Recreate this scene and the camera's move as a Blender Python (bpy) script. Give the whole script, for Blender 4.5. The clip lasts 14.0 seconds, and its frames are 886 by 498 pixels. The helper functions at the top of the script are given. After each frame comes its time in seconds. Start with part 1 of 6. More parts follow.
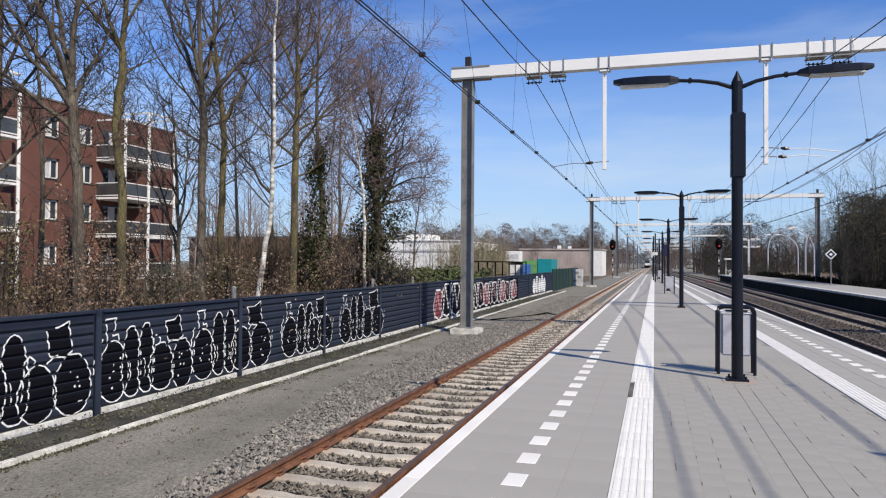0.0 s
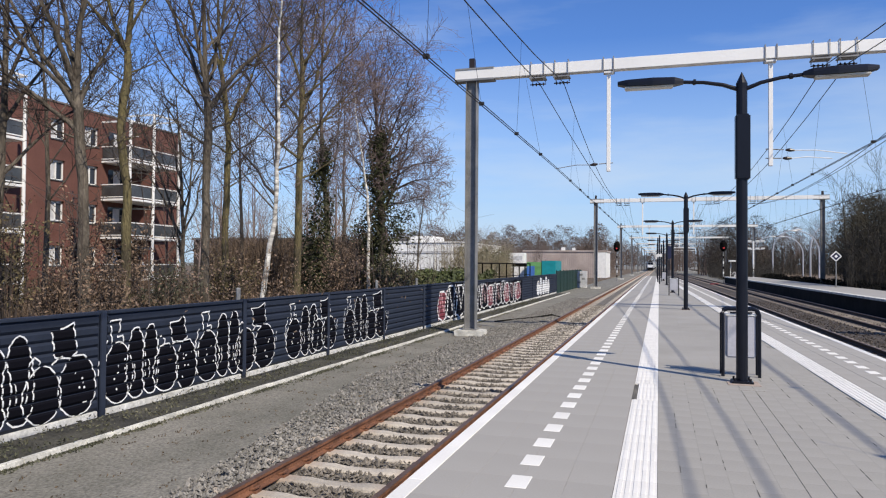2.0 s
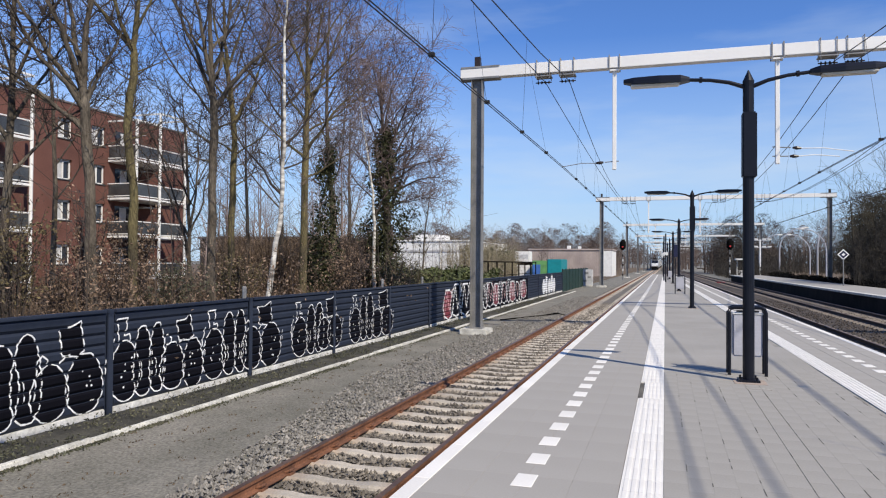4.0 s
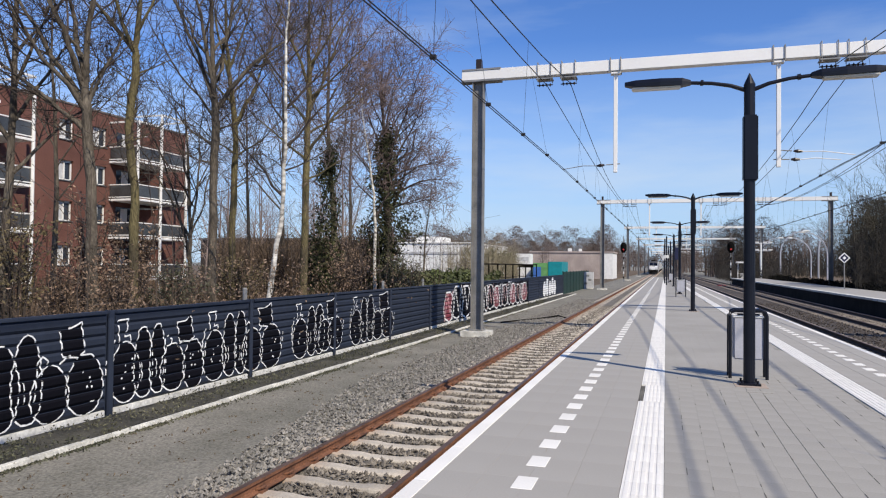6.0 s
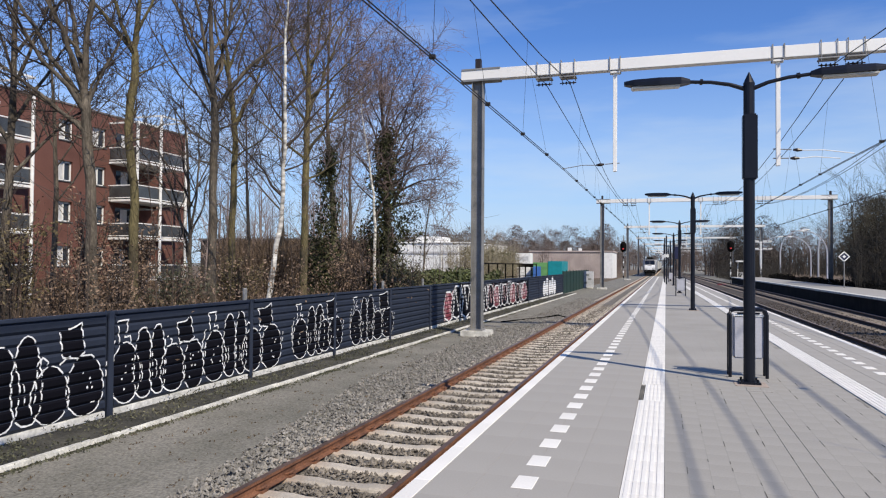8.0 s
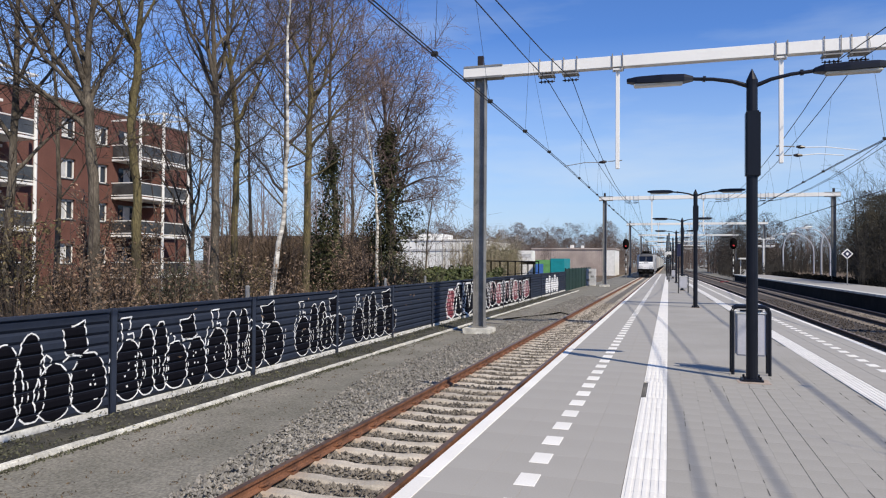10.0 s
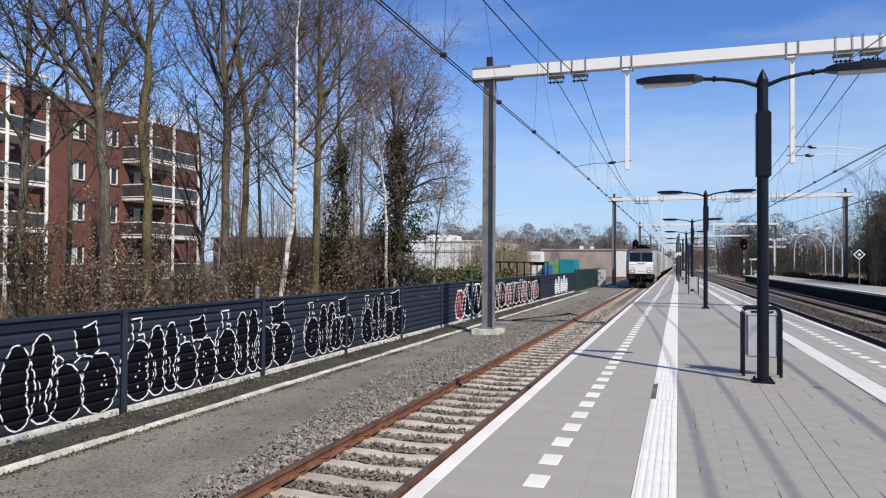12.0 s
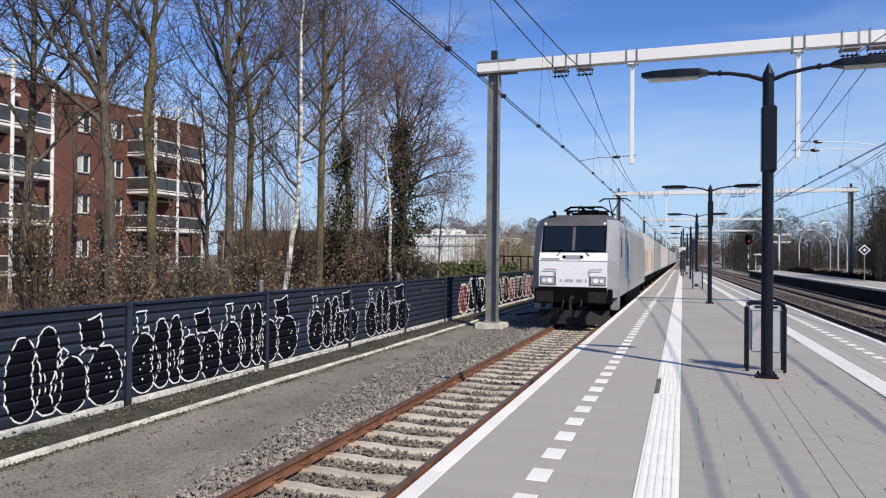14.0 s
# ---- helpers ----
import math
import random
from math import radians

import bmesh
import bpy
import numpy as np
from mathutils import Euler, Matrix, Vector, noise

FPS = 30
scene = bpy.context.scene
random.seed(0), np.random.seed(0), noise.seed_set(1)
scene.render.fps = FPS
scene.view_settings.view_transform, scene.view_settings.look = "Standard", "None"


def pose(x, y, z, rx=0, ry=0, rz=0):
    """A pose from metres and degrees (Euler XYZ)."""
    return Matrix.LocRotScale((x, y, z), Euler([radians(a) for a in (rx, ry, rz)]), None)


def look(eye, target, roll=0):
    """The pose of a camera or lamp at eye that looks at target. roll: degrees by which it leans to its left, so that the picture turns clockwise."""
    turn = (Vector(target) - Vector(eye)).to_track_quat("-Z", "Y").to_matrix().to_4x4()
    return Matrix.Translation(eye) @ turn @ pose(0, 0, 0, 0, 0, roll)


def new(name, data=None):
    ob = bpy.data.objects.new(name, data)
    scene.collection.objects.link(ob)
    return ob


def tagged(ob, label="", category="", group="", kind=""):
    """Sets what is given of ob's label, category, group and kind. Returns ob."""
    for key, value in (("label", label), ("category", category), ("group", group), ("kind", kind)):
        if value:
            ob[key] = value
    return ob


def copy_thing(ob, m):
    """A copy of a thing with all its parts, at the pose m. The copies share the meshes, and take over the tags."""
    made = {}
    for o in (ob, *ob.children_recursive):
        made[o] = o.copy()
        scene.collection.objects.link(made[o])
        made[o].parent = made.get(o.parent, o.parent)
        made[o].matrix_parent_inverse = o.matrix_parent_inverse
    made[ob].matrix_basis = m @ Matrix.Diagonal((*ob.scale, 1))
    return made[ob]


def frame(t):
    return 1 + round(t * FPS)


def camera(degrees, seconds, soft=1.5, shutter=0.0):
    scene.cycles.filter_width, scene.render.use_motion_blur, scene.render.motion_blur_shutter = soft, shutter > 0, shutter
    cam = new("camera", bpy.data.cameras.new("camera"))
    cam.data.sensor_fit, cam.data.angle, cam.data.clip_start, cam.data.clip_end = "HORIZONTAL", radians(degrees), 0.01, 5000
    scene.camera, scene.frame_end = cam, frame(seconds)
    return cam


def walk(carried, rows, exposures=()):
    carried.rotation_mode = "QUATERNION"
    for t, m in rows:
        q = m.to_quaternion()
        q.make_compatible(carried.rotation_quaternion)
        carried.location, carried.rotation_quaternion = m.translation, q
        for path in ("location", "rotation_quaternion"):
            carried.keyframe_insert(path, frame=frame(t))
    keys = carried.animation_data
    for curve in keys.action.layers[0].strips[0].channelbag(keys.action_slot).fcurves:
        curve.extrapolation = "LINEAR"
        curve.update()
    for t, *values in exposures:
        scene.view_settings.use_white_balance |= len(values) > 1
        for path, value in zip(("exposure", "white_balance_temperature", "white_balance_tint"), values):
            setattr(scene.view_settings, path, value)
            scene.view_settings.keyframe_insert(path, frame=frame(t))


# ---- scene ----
cam = camera(64.1, 14.0, 1.15)
PATH = [
    (0.0, pose(0, 0, 1.6, 91.05, -0.40, 16.65)),
    (0.5, pose(0, 0, 1.6, 91.15, -0.46, 16.86)),
    (1.0, pose(0, 0, 1.6, 91.01, -0.36, 17.20)),
    (1.5, pose(0, 0, 1.6, 91.10, -0.41, 17.12)),
    (2.0, pose(0, 0, 1.6, 91.18, -0.45, 16.97)),
    (2.5, pose(0, 0, 1.6, 91.07, -0.35, 17.17)),
    (3.0, pose(0, 0, 1.6, 91.06, -0.38, 17.47)),
    (5.5, pose(0, 0, 1.6, 91.07, -0.49, 17.33)),
    (6.0, pose(0, 0, 1.6, 91.23, -0.60, 17.48)),
    (6.5, pose(0, 0, 1.6, 91.43, -0.51, 17.65)),
    (7.0, pose(0, 0, 1.6, 91.14, -0.33, 17.54)),
    (7.5, pose(0, 0, 1.6, 91.11, -0.36, 17.47)),
    (8.0, pose(0, 0, 1.6, 91.21, -0.44, 17.47)),
    (10.5, pose(0, 0, 1.6, 90.97, -0.40, 17.80)),
    (11.0, pose(0, 0, 1.6, 90.96, -0.40, 17.99)),
    (11.5, pose(0, 0, 1.6, 90.83, -0.48, 18.13)),
    (12.0, pose(0, 0, 1.6, 91.07, -0.40, 18.39)),
    (12.5, pose(0, 0, 1.6, 91.08, -0.41, 18.31)),
    (13.0, pose(0, 0, 1.6, 90.97, -0.54, 18.44)),
    (13.5, pose(0, 0, 1.6, 90.81, -0.50, 18.63)),
    (14.0, pose(0, 0, 1.6, 90.58, -0.60, 18.70)),
]
walk(cam, PATH)

# ---- light ----
SUN_EL, SUN_ROT = radians(43.4), radians(127.3)
world = bpy.data.worlds.new("sky")
scene.world = world
world.use_nodes = True
wn, wl = world.node_tree.nodes, world.node_tree.links
wn.clear()
sky = wn.new("ShaderNodeTexSky")
sky.sky_type, sky.sun_disc = "NISHITA", False
sky.sun_elevation, sky.sun_rotation = SUN_EL, SUN_ROT
sky.air_density, sky.dust_density, sky.ozone_density = 1.0, 0.15, 3.0
wtc, wmap = wn.new("ShaderNodeTexCoord"), wn.new("ShaderNodeMapping")
wmap.inputs["Scale"].default_value = (1.6, 1.6, 9.0)
wl.new(wtc.outputs["Generated"], wmap.inputs["Vector"])
wno = wn.new("ShaderNodeTexNoise")
wno.inputs["Scale"].default_value, wno.inputs["Detail"].default_value, wno.inputs["Roughness"].default_value = 1.5, 6, 0.55
wl.new(wmap.outputs["Vector"], wno.inputs["Vector"])
wr = wn.new("ShaderNodeValToRGB")
wr.color_ramp.elements[0].position, wr.color_ramp.elements[1].position = 0.44, 0.90
wl.new(wno.outputs["Fac"], wr.inputs["Fac"])
wmix = wn.new("ShaderNodeMixRGB")
wmix.inputs["Color2"].default_value = (6.2, 7.3, 8.7, 1)
wfade, wmul = wn.new("ShaderNodeMapRange"), wn.new("ShaderNodeMath")
wfade.inputs["From Min"].default_value, wfade.inputs["From Max"].default_value = 0.12, 0.5
wfade.inputs["To Min"].default_value, wfade.inputs["To Max"].default_value = 1.0, 0.1
wmul.operation = "MULTIPLY"
wl.new(wr.outputs["Color"], wmul.inputs[0])
wl.new(wfade.outputs["Result"], wmul.inputs[1])
wl.new(wmul.outputs[0], wmix.inputs["Fac"])
wtint = wn.new("ShaderNodeMixRGB")
wtint.blend_type = "MULTIPLY"
wtint.inputs["Fac"].default_value = 1.0
wtint.inputs["Color2"].default_value = (0.69, 0.99, 1.52, 1)
wl.new(sky.outputs["Color"], wtint.inputs["Color1"])
wsep, wlow, whaze = wn.new("ShaderNodeSeparateXYZ"), wn.new("ShaderNodeMapRange"), wn.new("ShaderNodeMixRGB")
wl.new(wtc.outputs["Generated"], wsep.inputs["Vector"])
wl.new(wsep.outputs["Z"], wlow.inputs["Value"])
wlow.inputs["From Min"].default_value, wlow.inputs["From Max"].default_value = 0.0, 0.30
wlow.inputs["To Min"].default_value, wlow.inputs["To Max"].default_value = 0.9, 0.0
wl.new(wsep.outputs["Z"], wfade.inputs["Value"])
whaze.inputs["Color2"].default_value = (5.0, 6.7, 8.7, 1)
wl.new(wlow.outputs["Result"], whaze.inputs["Fac"])
wl.new(wtint.outputs["Color"], whaze.inputs["Color1"])
wl.new(whaze.outputs["Color"], wmix.inputs["Color1"])
wbg, wout = wn.new("ShaderNodeBackground"), wn.new("ShaderNodeOutputWorld")
wbg.inputs["Strength"].default_value = 0.092
wl.new(wmix.outputs["Color"], wbg.inputs["Color"])
wl.new(wbg.outputs["Background"], wout.inputs["Surface"])
sun = new("sun", bpy.data.lights.new("sun", "SUN"))
sun.data.energy, sun.data.angle, sun.data.color = 5.0, radians(0.53), (1.0, 0.905, 0.76)
sun.matrix_world = look((0.84 * 50, -0.64 * 50, 50), (0, 0, 0))
scene.view_settings.exposure = 0.13

# ---- materials ----
def mat(name, col, rough=0.8, metal=0.0, var=0.25, scale=2.0, fine=40.0, bump=0.2, col2=None, rnd=0.0, emit=0.0, stretch=(1, 1, 1), depth=0.01, gloss=0.5):
    m = bpy.data.materials.new(name)
    m.use_nodes = True
    n, l = m.node_tree.nodes, m.node_tree.links
    b = n["Principled BSDF"]
    b.inputs["Roughness"].default_value, b.inputs["Metallic"].default_value = rough, metal
    b.inputs["Specular IOR Level"].default_value = gloss
    tc, mp = n.new("ShaderNodeTexCoord"), n.new("ShaderNodeMapping")
    mp.inputs["Scale"].default_value = stretch
    l.new(tc.outputs["Object"], mp.inputs["Vector"])
    a, f = n.new("ShaderNodeTexNoise"), n.new("ShaderNodeTexNoise")
    a.inputs["Scale"].default_value, a.inputs["Detail"].default_value = scale, 4
    f.inputs["Scale"].default_value, f.inputs["Detail"].default_value = fine, 3
    l.new(mp.outputs["Vector"], a.inputs["Vector"])
    l.new(mp.outputs["Vector"], f.inputs["Vector"])
    r = n.new("ShaderNodeValToRGB")
    e = r.color_ramp.elements
    e[0].position, e[1].position = 0.3, 0.7
    c2 = col2 if col2 else tuple(min(1, c * (1 + var)) for c in col)
    e[0].color = (*(c * (1 - var) for c in col), 1) if not col2 else (*col, 1)
    e[1].color = (*c2, 1)
    l.new(a.outputs["Fac"], r.inputs["Fac"])
    mul = n.new("ShaderNodeMixRGB")
    mul.blend_type = "MULTIPLY"
    mul.inputs["Fac"].default_value = 1.0
    mr = n.new("ShaderNodeMapRange")
    mr.inputs["From Min"].default_value, mr.inputs["From Max"].default_value = 0.25, 0.75
    mr.inputs["To Min"].default_value, mr.inputs["To Max"].default_value = 1 - var, 1 + var * 0.6
    l.new(f.outputs["Fac"], mr.inputs["Value"])
    l.new(r.outputs["Color"], mul.inputs["Color1"])
    l.new(mr.outputs["Result"], mul.inputs["Color2"])
    last = mul.outputs["Color"]
    if rnd:
        oi, m2, r2 = n.new("ShaderNodeObjectInfo"), n.new("ShaderNodeMixRGB"), n.new("ShaderNodeMapRange")
        r2.inputs["To Min"].default_value, r2.inputs["To Max"].default_value = 1 - rnd, 1 + rnd
        geo, add, fr = n.new("ShaderNodeNewGeometry"), n.new("ShaderNodeMath"), n.new("ShaderNodeMath")
        add.operation, fr.operation = "ADD", "FRACT"
        l.new(oi.outputs["Random"], add.inputs[0])
        l.new(geo.outputs["Random Per Island"], add.inputs[1])
        l.new(add.outputs[0], fr.inputs[0])
        l.new(fr.outputs[0], r2.inputs["Value"])
        m2.blend_type = "MULTIPLY"
        m2.inputs["Fac"].default_value = 1.0
        l.new(last, m2.inputs["Color1"])
        l.new(r2.outputs["Result"], m2.inputs["Color2"])
        last = m2.outputs["Color"]
    l.new(last, b.inputs["Base Color"])
    if bump:
        bp = n.new("ShaderNodeBump")
        bp.inputs["Strength"].default_value, bp.inputs["Distance"].default_value = bump, depth
        l.new(f.outputs["Fac"], bp.inputs["Height"])
        l.new(bp.outputs["Normal"], b.inputs["Normal"])
    if emit:
        b.inputs["Emission Color"].default_value = (*col, 1)
        b.inputs["Emission Strength"].default_value = emit
    return m


M_SOIL = mat("dark_soil", (0.028, 0.027, 0.022), 0.95, var=0.5, scale=2, fine=20, bump=1.0, col2=(0.085, 0.08, 0.062), depth=0.04)
# darker rail copy, with the shade of the near rail faces in its colour
M_RAILSHADE = mat("shaded_rail", (0.04, 0.026, 0.02), 0.8, 0.2, var=0.3, scale=3)
M_SLEEPER2 = mat("brown_sleeper", (0.19, 0.16, 0.13), 0.9, var=0.25, scale=3, fine=40, bump=0.3)
M_GRIT = mat("gritty_joint", (0.13, 0.12, 0.10), 0.95, var=0.4)
M_FAINTJOINT = mat("worn_joint", (0.20, 0.19, 0.165), 0.95, var=0.5, scale=6)
M_FOOT = mat("tan_mortar", (0.36, 0.29, 0.24), 0.9, var=0.2, scale=5)
M_BALLAST2 = mat("brown_ballast_bed", (0.038, 0.029, 0.022), 0.95, var=0.5, scale=3, fine=30, bump=1.0, col2=(0.095, 0.077, 0.062), depth=0.03)
M_STONE2 = mat("brown_ballast_stone", (0.066, 0.053, 0.043), 0.9, var=0.25, scale=8, fine=60, bump=0.2, rnd=0.45)
M_GROUND = mat("gravel_path", (0.155, 0.148, 0.118), 0.95, var=0.55, scale=0.9, fine=30, bump=0.9, col2=(0.238, 0.223, 0.186), depth=0.02)
M_LITTER = mat("leaf_litter", (0.09, 0.065, 0.04), 0.95, var=0.5, scale=1.5, fine=25, bump=0.8, col2=(0.16, 0.115, 0.07), depth=0.05)
M_BALLAST = mat("ballast_bed", (0.095, 0.085, 0.07), 0.95, var=0.5, scale=3, fine=30, bump=1.0, col2=(0.21, 0.19, 0.16), depth=0.03)
M_STONE3 = mat("rusty_grey_ballast_stone", (0.165, 0.145, 0.12), 0.9, var=0.25, scale=8, fine=60, bump=0.2, rnd=0.45)
M_STONE = mat("ballast_stone", (0.205, 0.192, 0.17), 0.9, var=0.25, scale=8, fine=60, bump=0.2, rnd=0.45)
M_RAIL = mat("rusty_rail", (0.10, 0.045, 0.026), 0.8, 0.1, var=0.45, scale=4, fine=50, bump=0.4, col2=(0.26, 0.115, 0.06))
M_RAILTOP = mat("worn_rail_head", (0.17, 0.11, 0.08), 0.5, 0.5, var=0.25, scale=2, fine=30, bump=0.05)
M_SLEEPER = mat("concrete_sleeper", (0.38, 0.34, 0.28), 0.9, var=0.25, scale=3, fine=40, bump=0.3, rnd=0.15, col2=(0.50, 0.45, 0.375))
M_TILE = mat("grey_platform_tile", (0.305, 0.29, 0.26), 0.85, var=0.06, scale=0.7, fine=70, bump=0.12, rnd=0.012, col2=(0.335, 0.318, 0.287))
M_PAVER = mat("worn_paver", (0.275, 0.262, 0.23), 0.85, var=0.08, scale=0.6, fine=60, bump=0.15, rnd=0.012, col2=(0.335, 0.318, 0.287))
M_JOINT = mat("dark_joint", (0.29, 0.275, 0.245), 0.95, var=0.3)
M_WHITE = mat("white_marking", (0.72, 0.70, 0.65), 0.75, var=0.06, scale=1.3, fine=50, bump=0.1, rnd=0.05)
# near black: the shade on the wall facing away from the sun is in its colour
M_DARKWALL = mat("shade_black_platform_wall", (0.018, 0.016, 0.015), 0.95, var=0.4, scale=0.8, fine=15, bump=0.3, gloss=0.1)
M_FENCE = mat("dark_blue_grey_panel", (0.020, 0.026, 0.042), 0.65, var=0.14, scale=1.2, fine=15, bump=0.05, gloss=0.25)
M_FPOST = mat("slate_blue_post", (0.026, 0.033, 0.052), 0.5, var=0.12, scale=2, gloss=0.3)
M_PLINTH = mat("whitewashed_concrete", (0.45, 0.44, 0.40), 0.9, var=0.3, scale=3.5, fine=20, bump=0.3, col2=(0.74, 0.73, 0.69))
M_KERB = mat("pale_kerb", (0.58, 0.565, 0.51), 0.9, var=0.32, scale=3, fine=30, bump=0.3)
M_GREENFENCE = mat("dark_green_sheet", (0.012, 0.035, 0.028), 0.6, var=0.2, scale=1.0, gloss=0.3)
M_BLACKPAINT = mat("black_spray_paint", (0.004, 0.004, 0.007), 0.85, var=0.2, scale=3, gloss=0.1)
M_WHITEPAINT = mat("white_spray_paint", (0.75, 0.75, 0.74), 0.6, var=0.15, scale=6)
M_REDPAINT = mat("red_spray_paint", (0.20, 0.035, 0.045), 0.6, var=0.3, scale=3)
M_PINKPAINT = mat("pink_spray_paint", (0.60, 0.38, 0.38), 0.6, var=0.3, scale=3)
M_STEEL = mat("galvanised_steel", (0.26, 0.255, 0.245), 0.5, 0.35, var=0.2, scale=2, fine=25, bump=0.05)
M_MAST = mat("dull_mast_steel", (0.20, 0.195, 0.188), 0.6, 0.2, var=0.25, scale=2, fine=25, bump=0.05)
M_CREAM = mat("cream_painted_steel", (0.78, 0.765, 0.73), 0.5, var=0.025, scale=1.0, fine=12, bump=0.03)
M_WIRE = mat("dark_wire", (0.03, 0.028, 0.028), 0.6, 0.3, var=0.1, gloss=0.3)
M_INSUL = mat("brown_insulator", (0.03, 0.022, 0.02), 0.35, var=0.1, gloss=0.3)
M_LAMP = mat("blue_black_paint", (0.0045, 0.0055, 0.011), 0.38, var=0.2, scale=3, fine=30, bump=0.03, gloss=0.3)
M_LENS = mat("lamp_lens", (0.55, 0.52, 0.45), 0.3, var=0.1)
M_BIN = mat("grey_bin_panel", (0.42, 0.42, 0.46), 0.45, var=0.08, scale=4)
M_BRICK = mat("red_brick", (0.10, 0.040, 0.029), 0.9, var=0.3, scale=0.5, fine=14, bump=0.2, col2=(0.155, 0.066, 0.05))
M_ROOFEDGE = mat("weathered_roof_edge", (0.16, 0.13, 0.12), 0.8, var=0.2)
M_BRICKDARK = mat("dark_brown_brick", (0.055, 0.042, 0.035), 0.9, var=0.2)
M_BRICK2 = mat("pale_brick", (0.40, 0.335, 0.30), 0.9, var=0.2, scale=0.4, fine=8)
M_WTRIM = mat("white_trim", (0.74, 0.73, 0.70), 0.6, var=0.08)
M_WINDOW = mat("dark_window_pane", (0.03, 0.035, 0.045), 0.08, var=0.2, scale=0.5)
M_SMOKED = mat("smoked_balustrade", (0.06, 0.061, 0.063), 0.12, var=0.5, scale=0.6)
M_CURTAIN = mat("pale_curtain", (0.5, 0.5, 0.5), 0.8, var=0.2, scale=2)
M_WHITEBLDG = mat("white_cladding", (0.72, 0.72, 0.70), 0.7, var=0.06, scale=0.3)
M_BARK = mat("grey_brown_bark", (0.055, 0.046, 0.036), 0.95, var=0.5, scale=3.5, fine=22, bump=1.0, col2=(0.16, 0.135, 0.105), stretch=(1, 1, 0.3), depth=0.05, gloss=0.2)
M_BARKDARK = mat("dark_purple_bark", (0.038, 0.03, 0.026), 0.95, var=0.45, scale=3.5, fine=22, bump=0.8, col2=(0.095, 0.075, 0.064), stretch=(1, 1, 0.3), depth=0.04, gloss=0.2)
M_MOSS = mat("mossy_bark", (0.065, 0.054, 0.036), 0.95, var=0.5, scale=1.8, fine=22, bump=1.0, col2=(0.18, 0.15, 0.07), stretch=(1, 1, 0.3), depth=0.05, gloss=0.2)
M_TWIG = mat("brown_twig", (0.062, 0.049, 0.041), 0.9, var=0.3, scale=0.5, bump=0, gloss=0.2)
M_TWIG2 = mat("purple_grey_twig", (0.15, 0.108, 0.10), 0.9, var=0.3, scale=0.5, bump=0)
M_BIRCH = mat("white_birch_bark", (0.10, 0.09, 0.08), 0.85, var=0.25, scale=2.2, fine=12, bump=0.2, col2=(0.80, 0.77, 0.70), stretch=(1, 1, 3.0))
M_BRUSH = mat("dry_brush", (0.095, 0.066, 0.044), 0.95, var=0.4, scale=0.4, bump=0, rnd=0.5, col2=(0.20, 0.142, 0.095), gloss=0.2)
M_DRYLEAF = mat("dry_leaf", (0.125, 0.082, 0.053), 0.9, var=0.3, scale=0.7, bump=0, rnd=0.5, col2=(0.25, 0.175, 0.125))
M_CATKIN = mat("brown_catkin", (0.14, 0.085, 0.05), 0.9, var=0.3, scale=0.7, bump=0, rnd=0.3)
M_SHRUB = mat("olive_brown_shrub_leaf", (0.085, 0.07, 0.03), 0.9, var=0.35, scale=0.7, bump=0, rnd=0.5, col2=(0.17, 0.13, 0.065))
M_IVY = mat("ivy_leaf", (0.025, 0.032, 0.014), 0.6, var=0.4, scale=1.0, bump=0, rnd=0.6, col2=(0.07, 0.07, 0.032), gloss=0.2)
M_WEED = mat("weed_leaf", (0.05, 0.055, 0.03), 0.8, var=0.4, scale=0.8, bump=0, rnd=0.6, col2=(0.11, 0.105, 0.065))
M_HEDGE = mat("hedge_leaf", (0.045, 0.06, 0.016), 0.7, var=0.4, scale=0.6, bump=0, rnd=0.5, col2=(0.11, 0.125, 0.04))
M_PALEBUSH = mat("budding_leaf", (0.10, 0.095, 0.05), 0.8, var=0.4, scale=0.6, bump=0, rnd=0.5, col2=(0.19, 0.17, 0.10))
# leaf colour taken down to stand for the hedge's shaded side
M_SHADEHEDGE = mat("shaded_hedge_leaf", (0.008, 0.008, 0.007), 0.9, var=0.4, scale=0.6, bump=0, rnd=0.5, gloss=0.1)
M_TEAL = mat("teal_container", (0.005, 0.23, 0.26), 0.5, var=0.1)
M_GREEN = mat("green_mural", (0.12, 0.30, 0.10), 0.6, var=0.2)
M_BLUE = mat("blue_mural", (0.05, 0.15, 0.45), 0.6, var=0.2)
M_LOCO = mat("silver_white_loco_paint", (0.29, 0.292, 0.30), 0.38, 0.1, var=0.14, scale=0.8, fine=6, bump=0.0)
M_LOCOF = mat("white_cab_front", (0.83, 0.83, 0.82), 0.3, var=0.05, scale=1.0, fine=8, bump=0.0)
M_LOCOR = mat("grey_roof", (0.075, 0.075, 0.078), 0.6, var=0.2, scale=2)
M_LOCOB = mat("blue_loco_stripe", (0.07, 0.15, 0.27), 0.4, var=0.1)
M_UNDER = mat("sooty_underframe", (0.006, 0.0055, 0.005), 0.9, var=0.4, scale=4, gloss=0.05)
M_BUFFER = mat("dull_buffer_steel", (0.016, 0.015, 0.015), 0.7, 0.1, var=0.3, scale=4, gloss=0.3)
M_GLASS = mat("dark_windscreen", (0.008, 0.010, 0.016), 0.06, var=0.1)
M_HEADLIGHT = mat("headlight_glow", (1.0, 0.95, 0.85), 0.3, emit=0.2)
M_CREAMBOX = mat("cream_container", (0.50, 0.485, 0.455), 0.6, var=0.12, scale=0.5, fine=5, bump=0.0)
M_ORANGE = mat("orange_band", (0.46, 0.33, 0.23), 0.6, var=0.15)
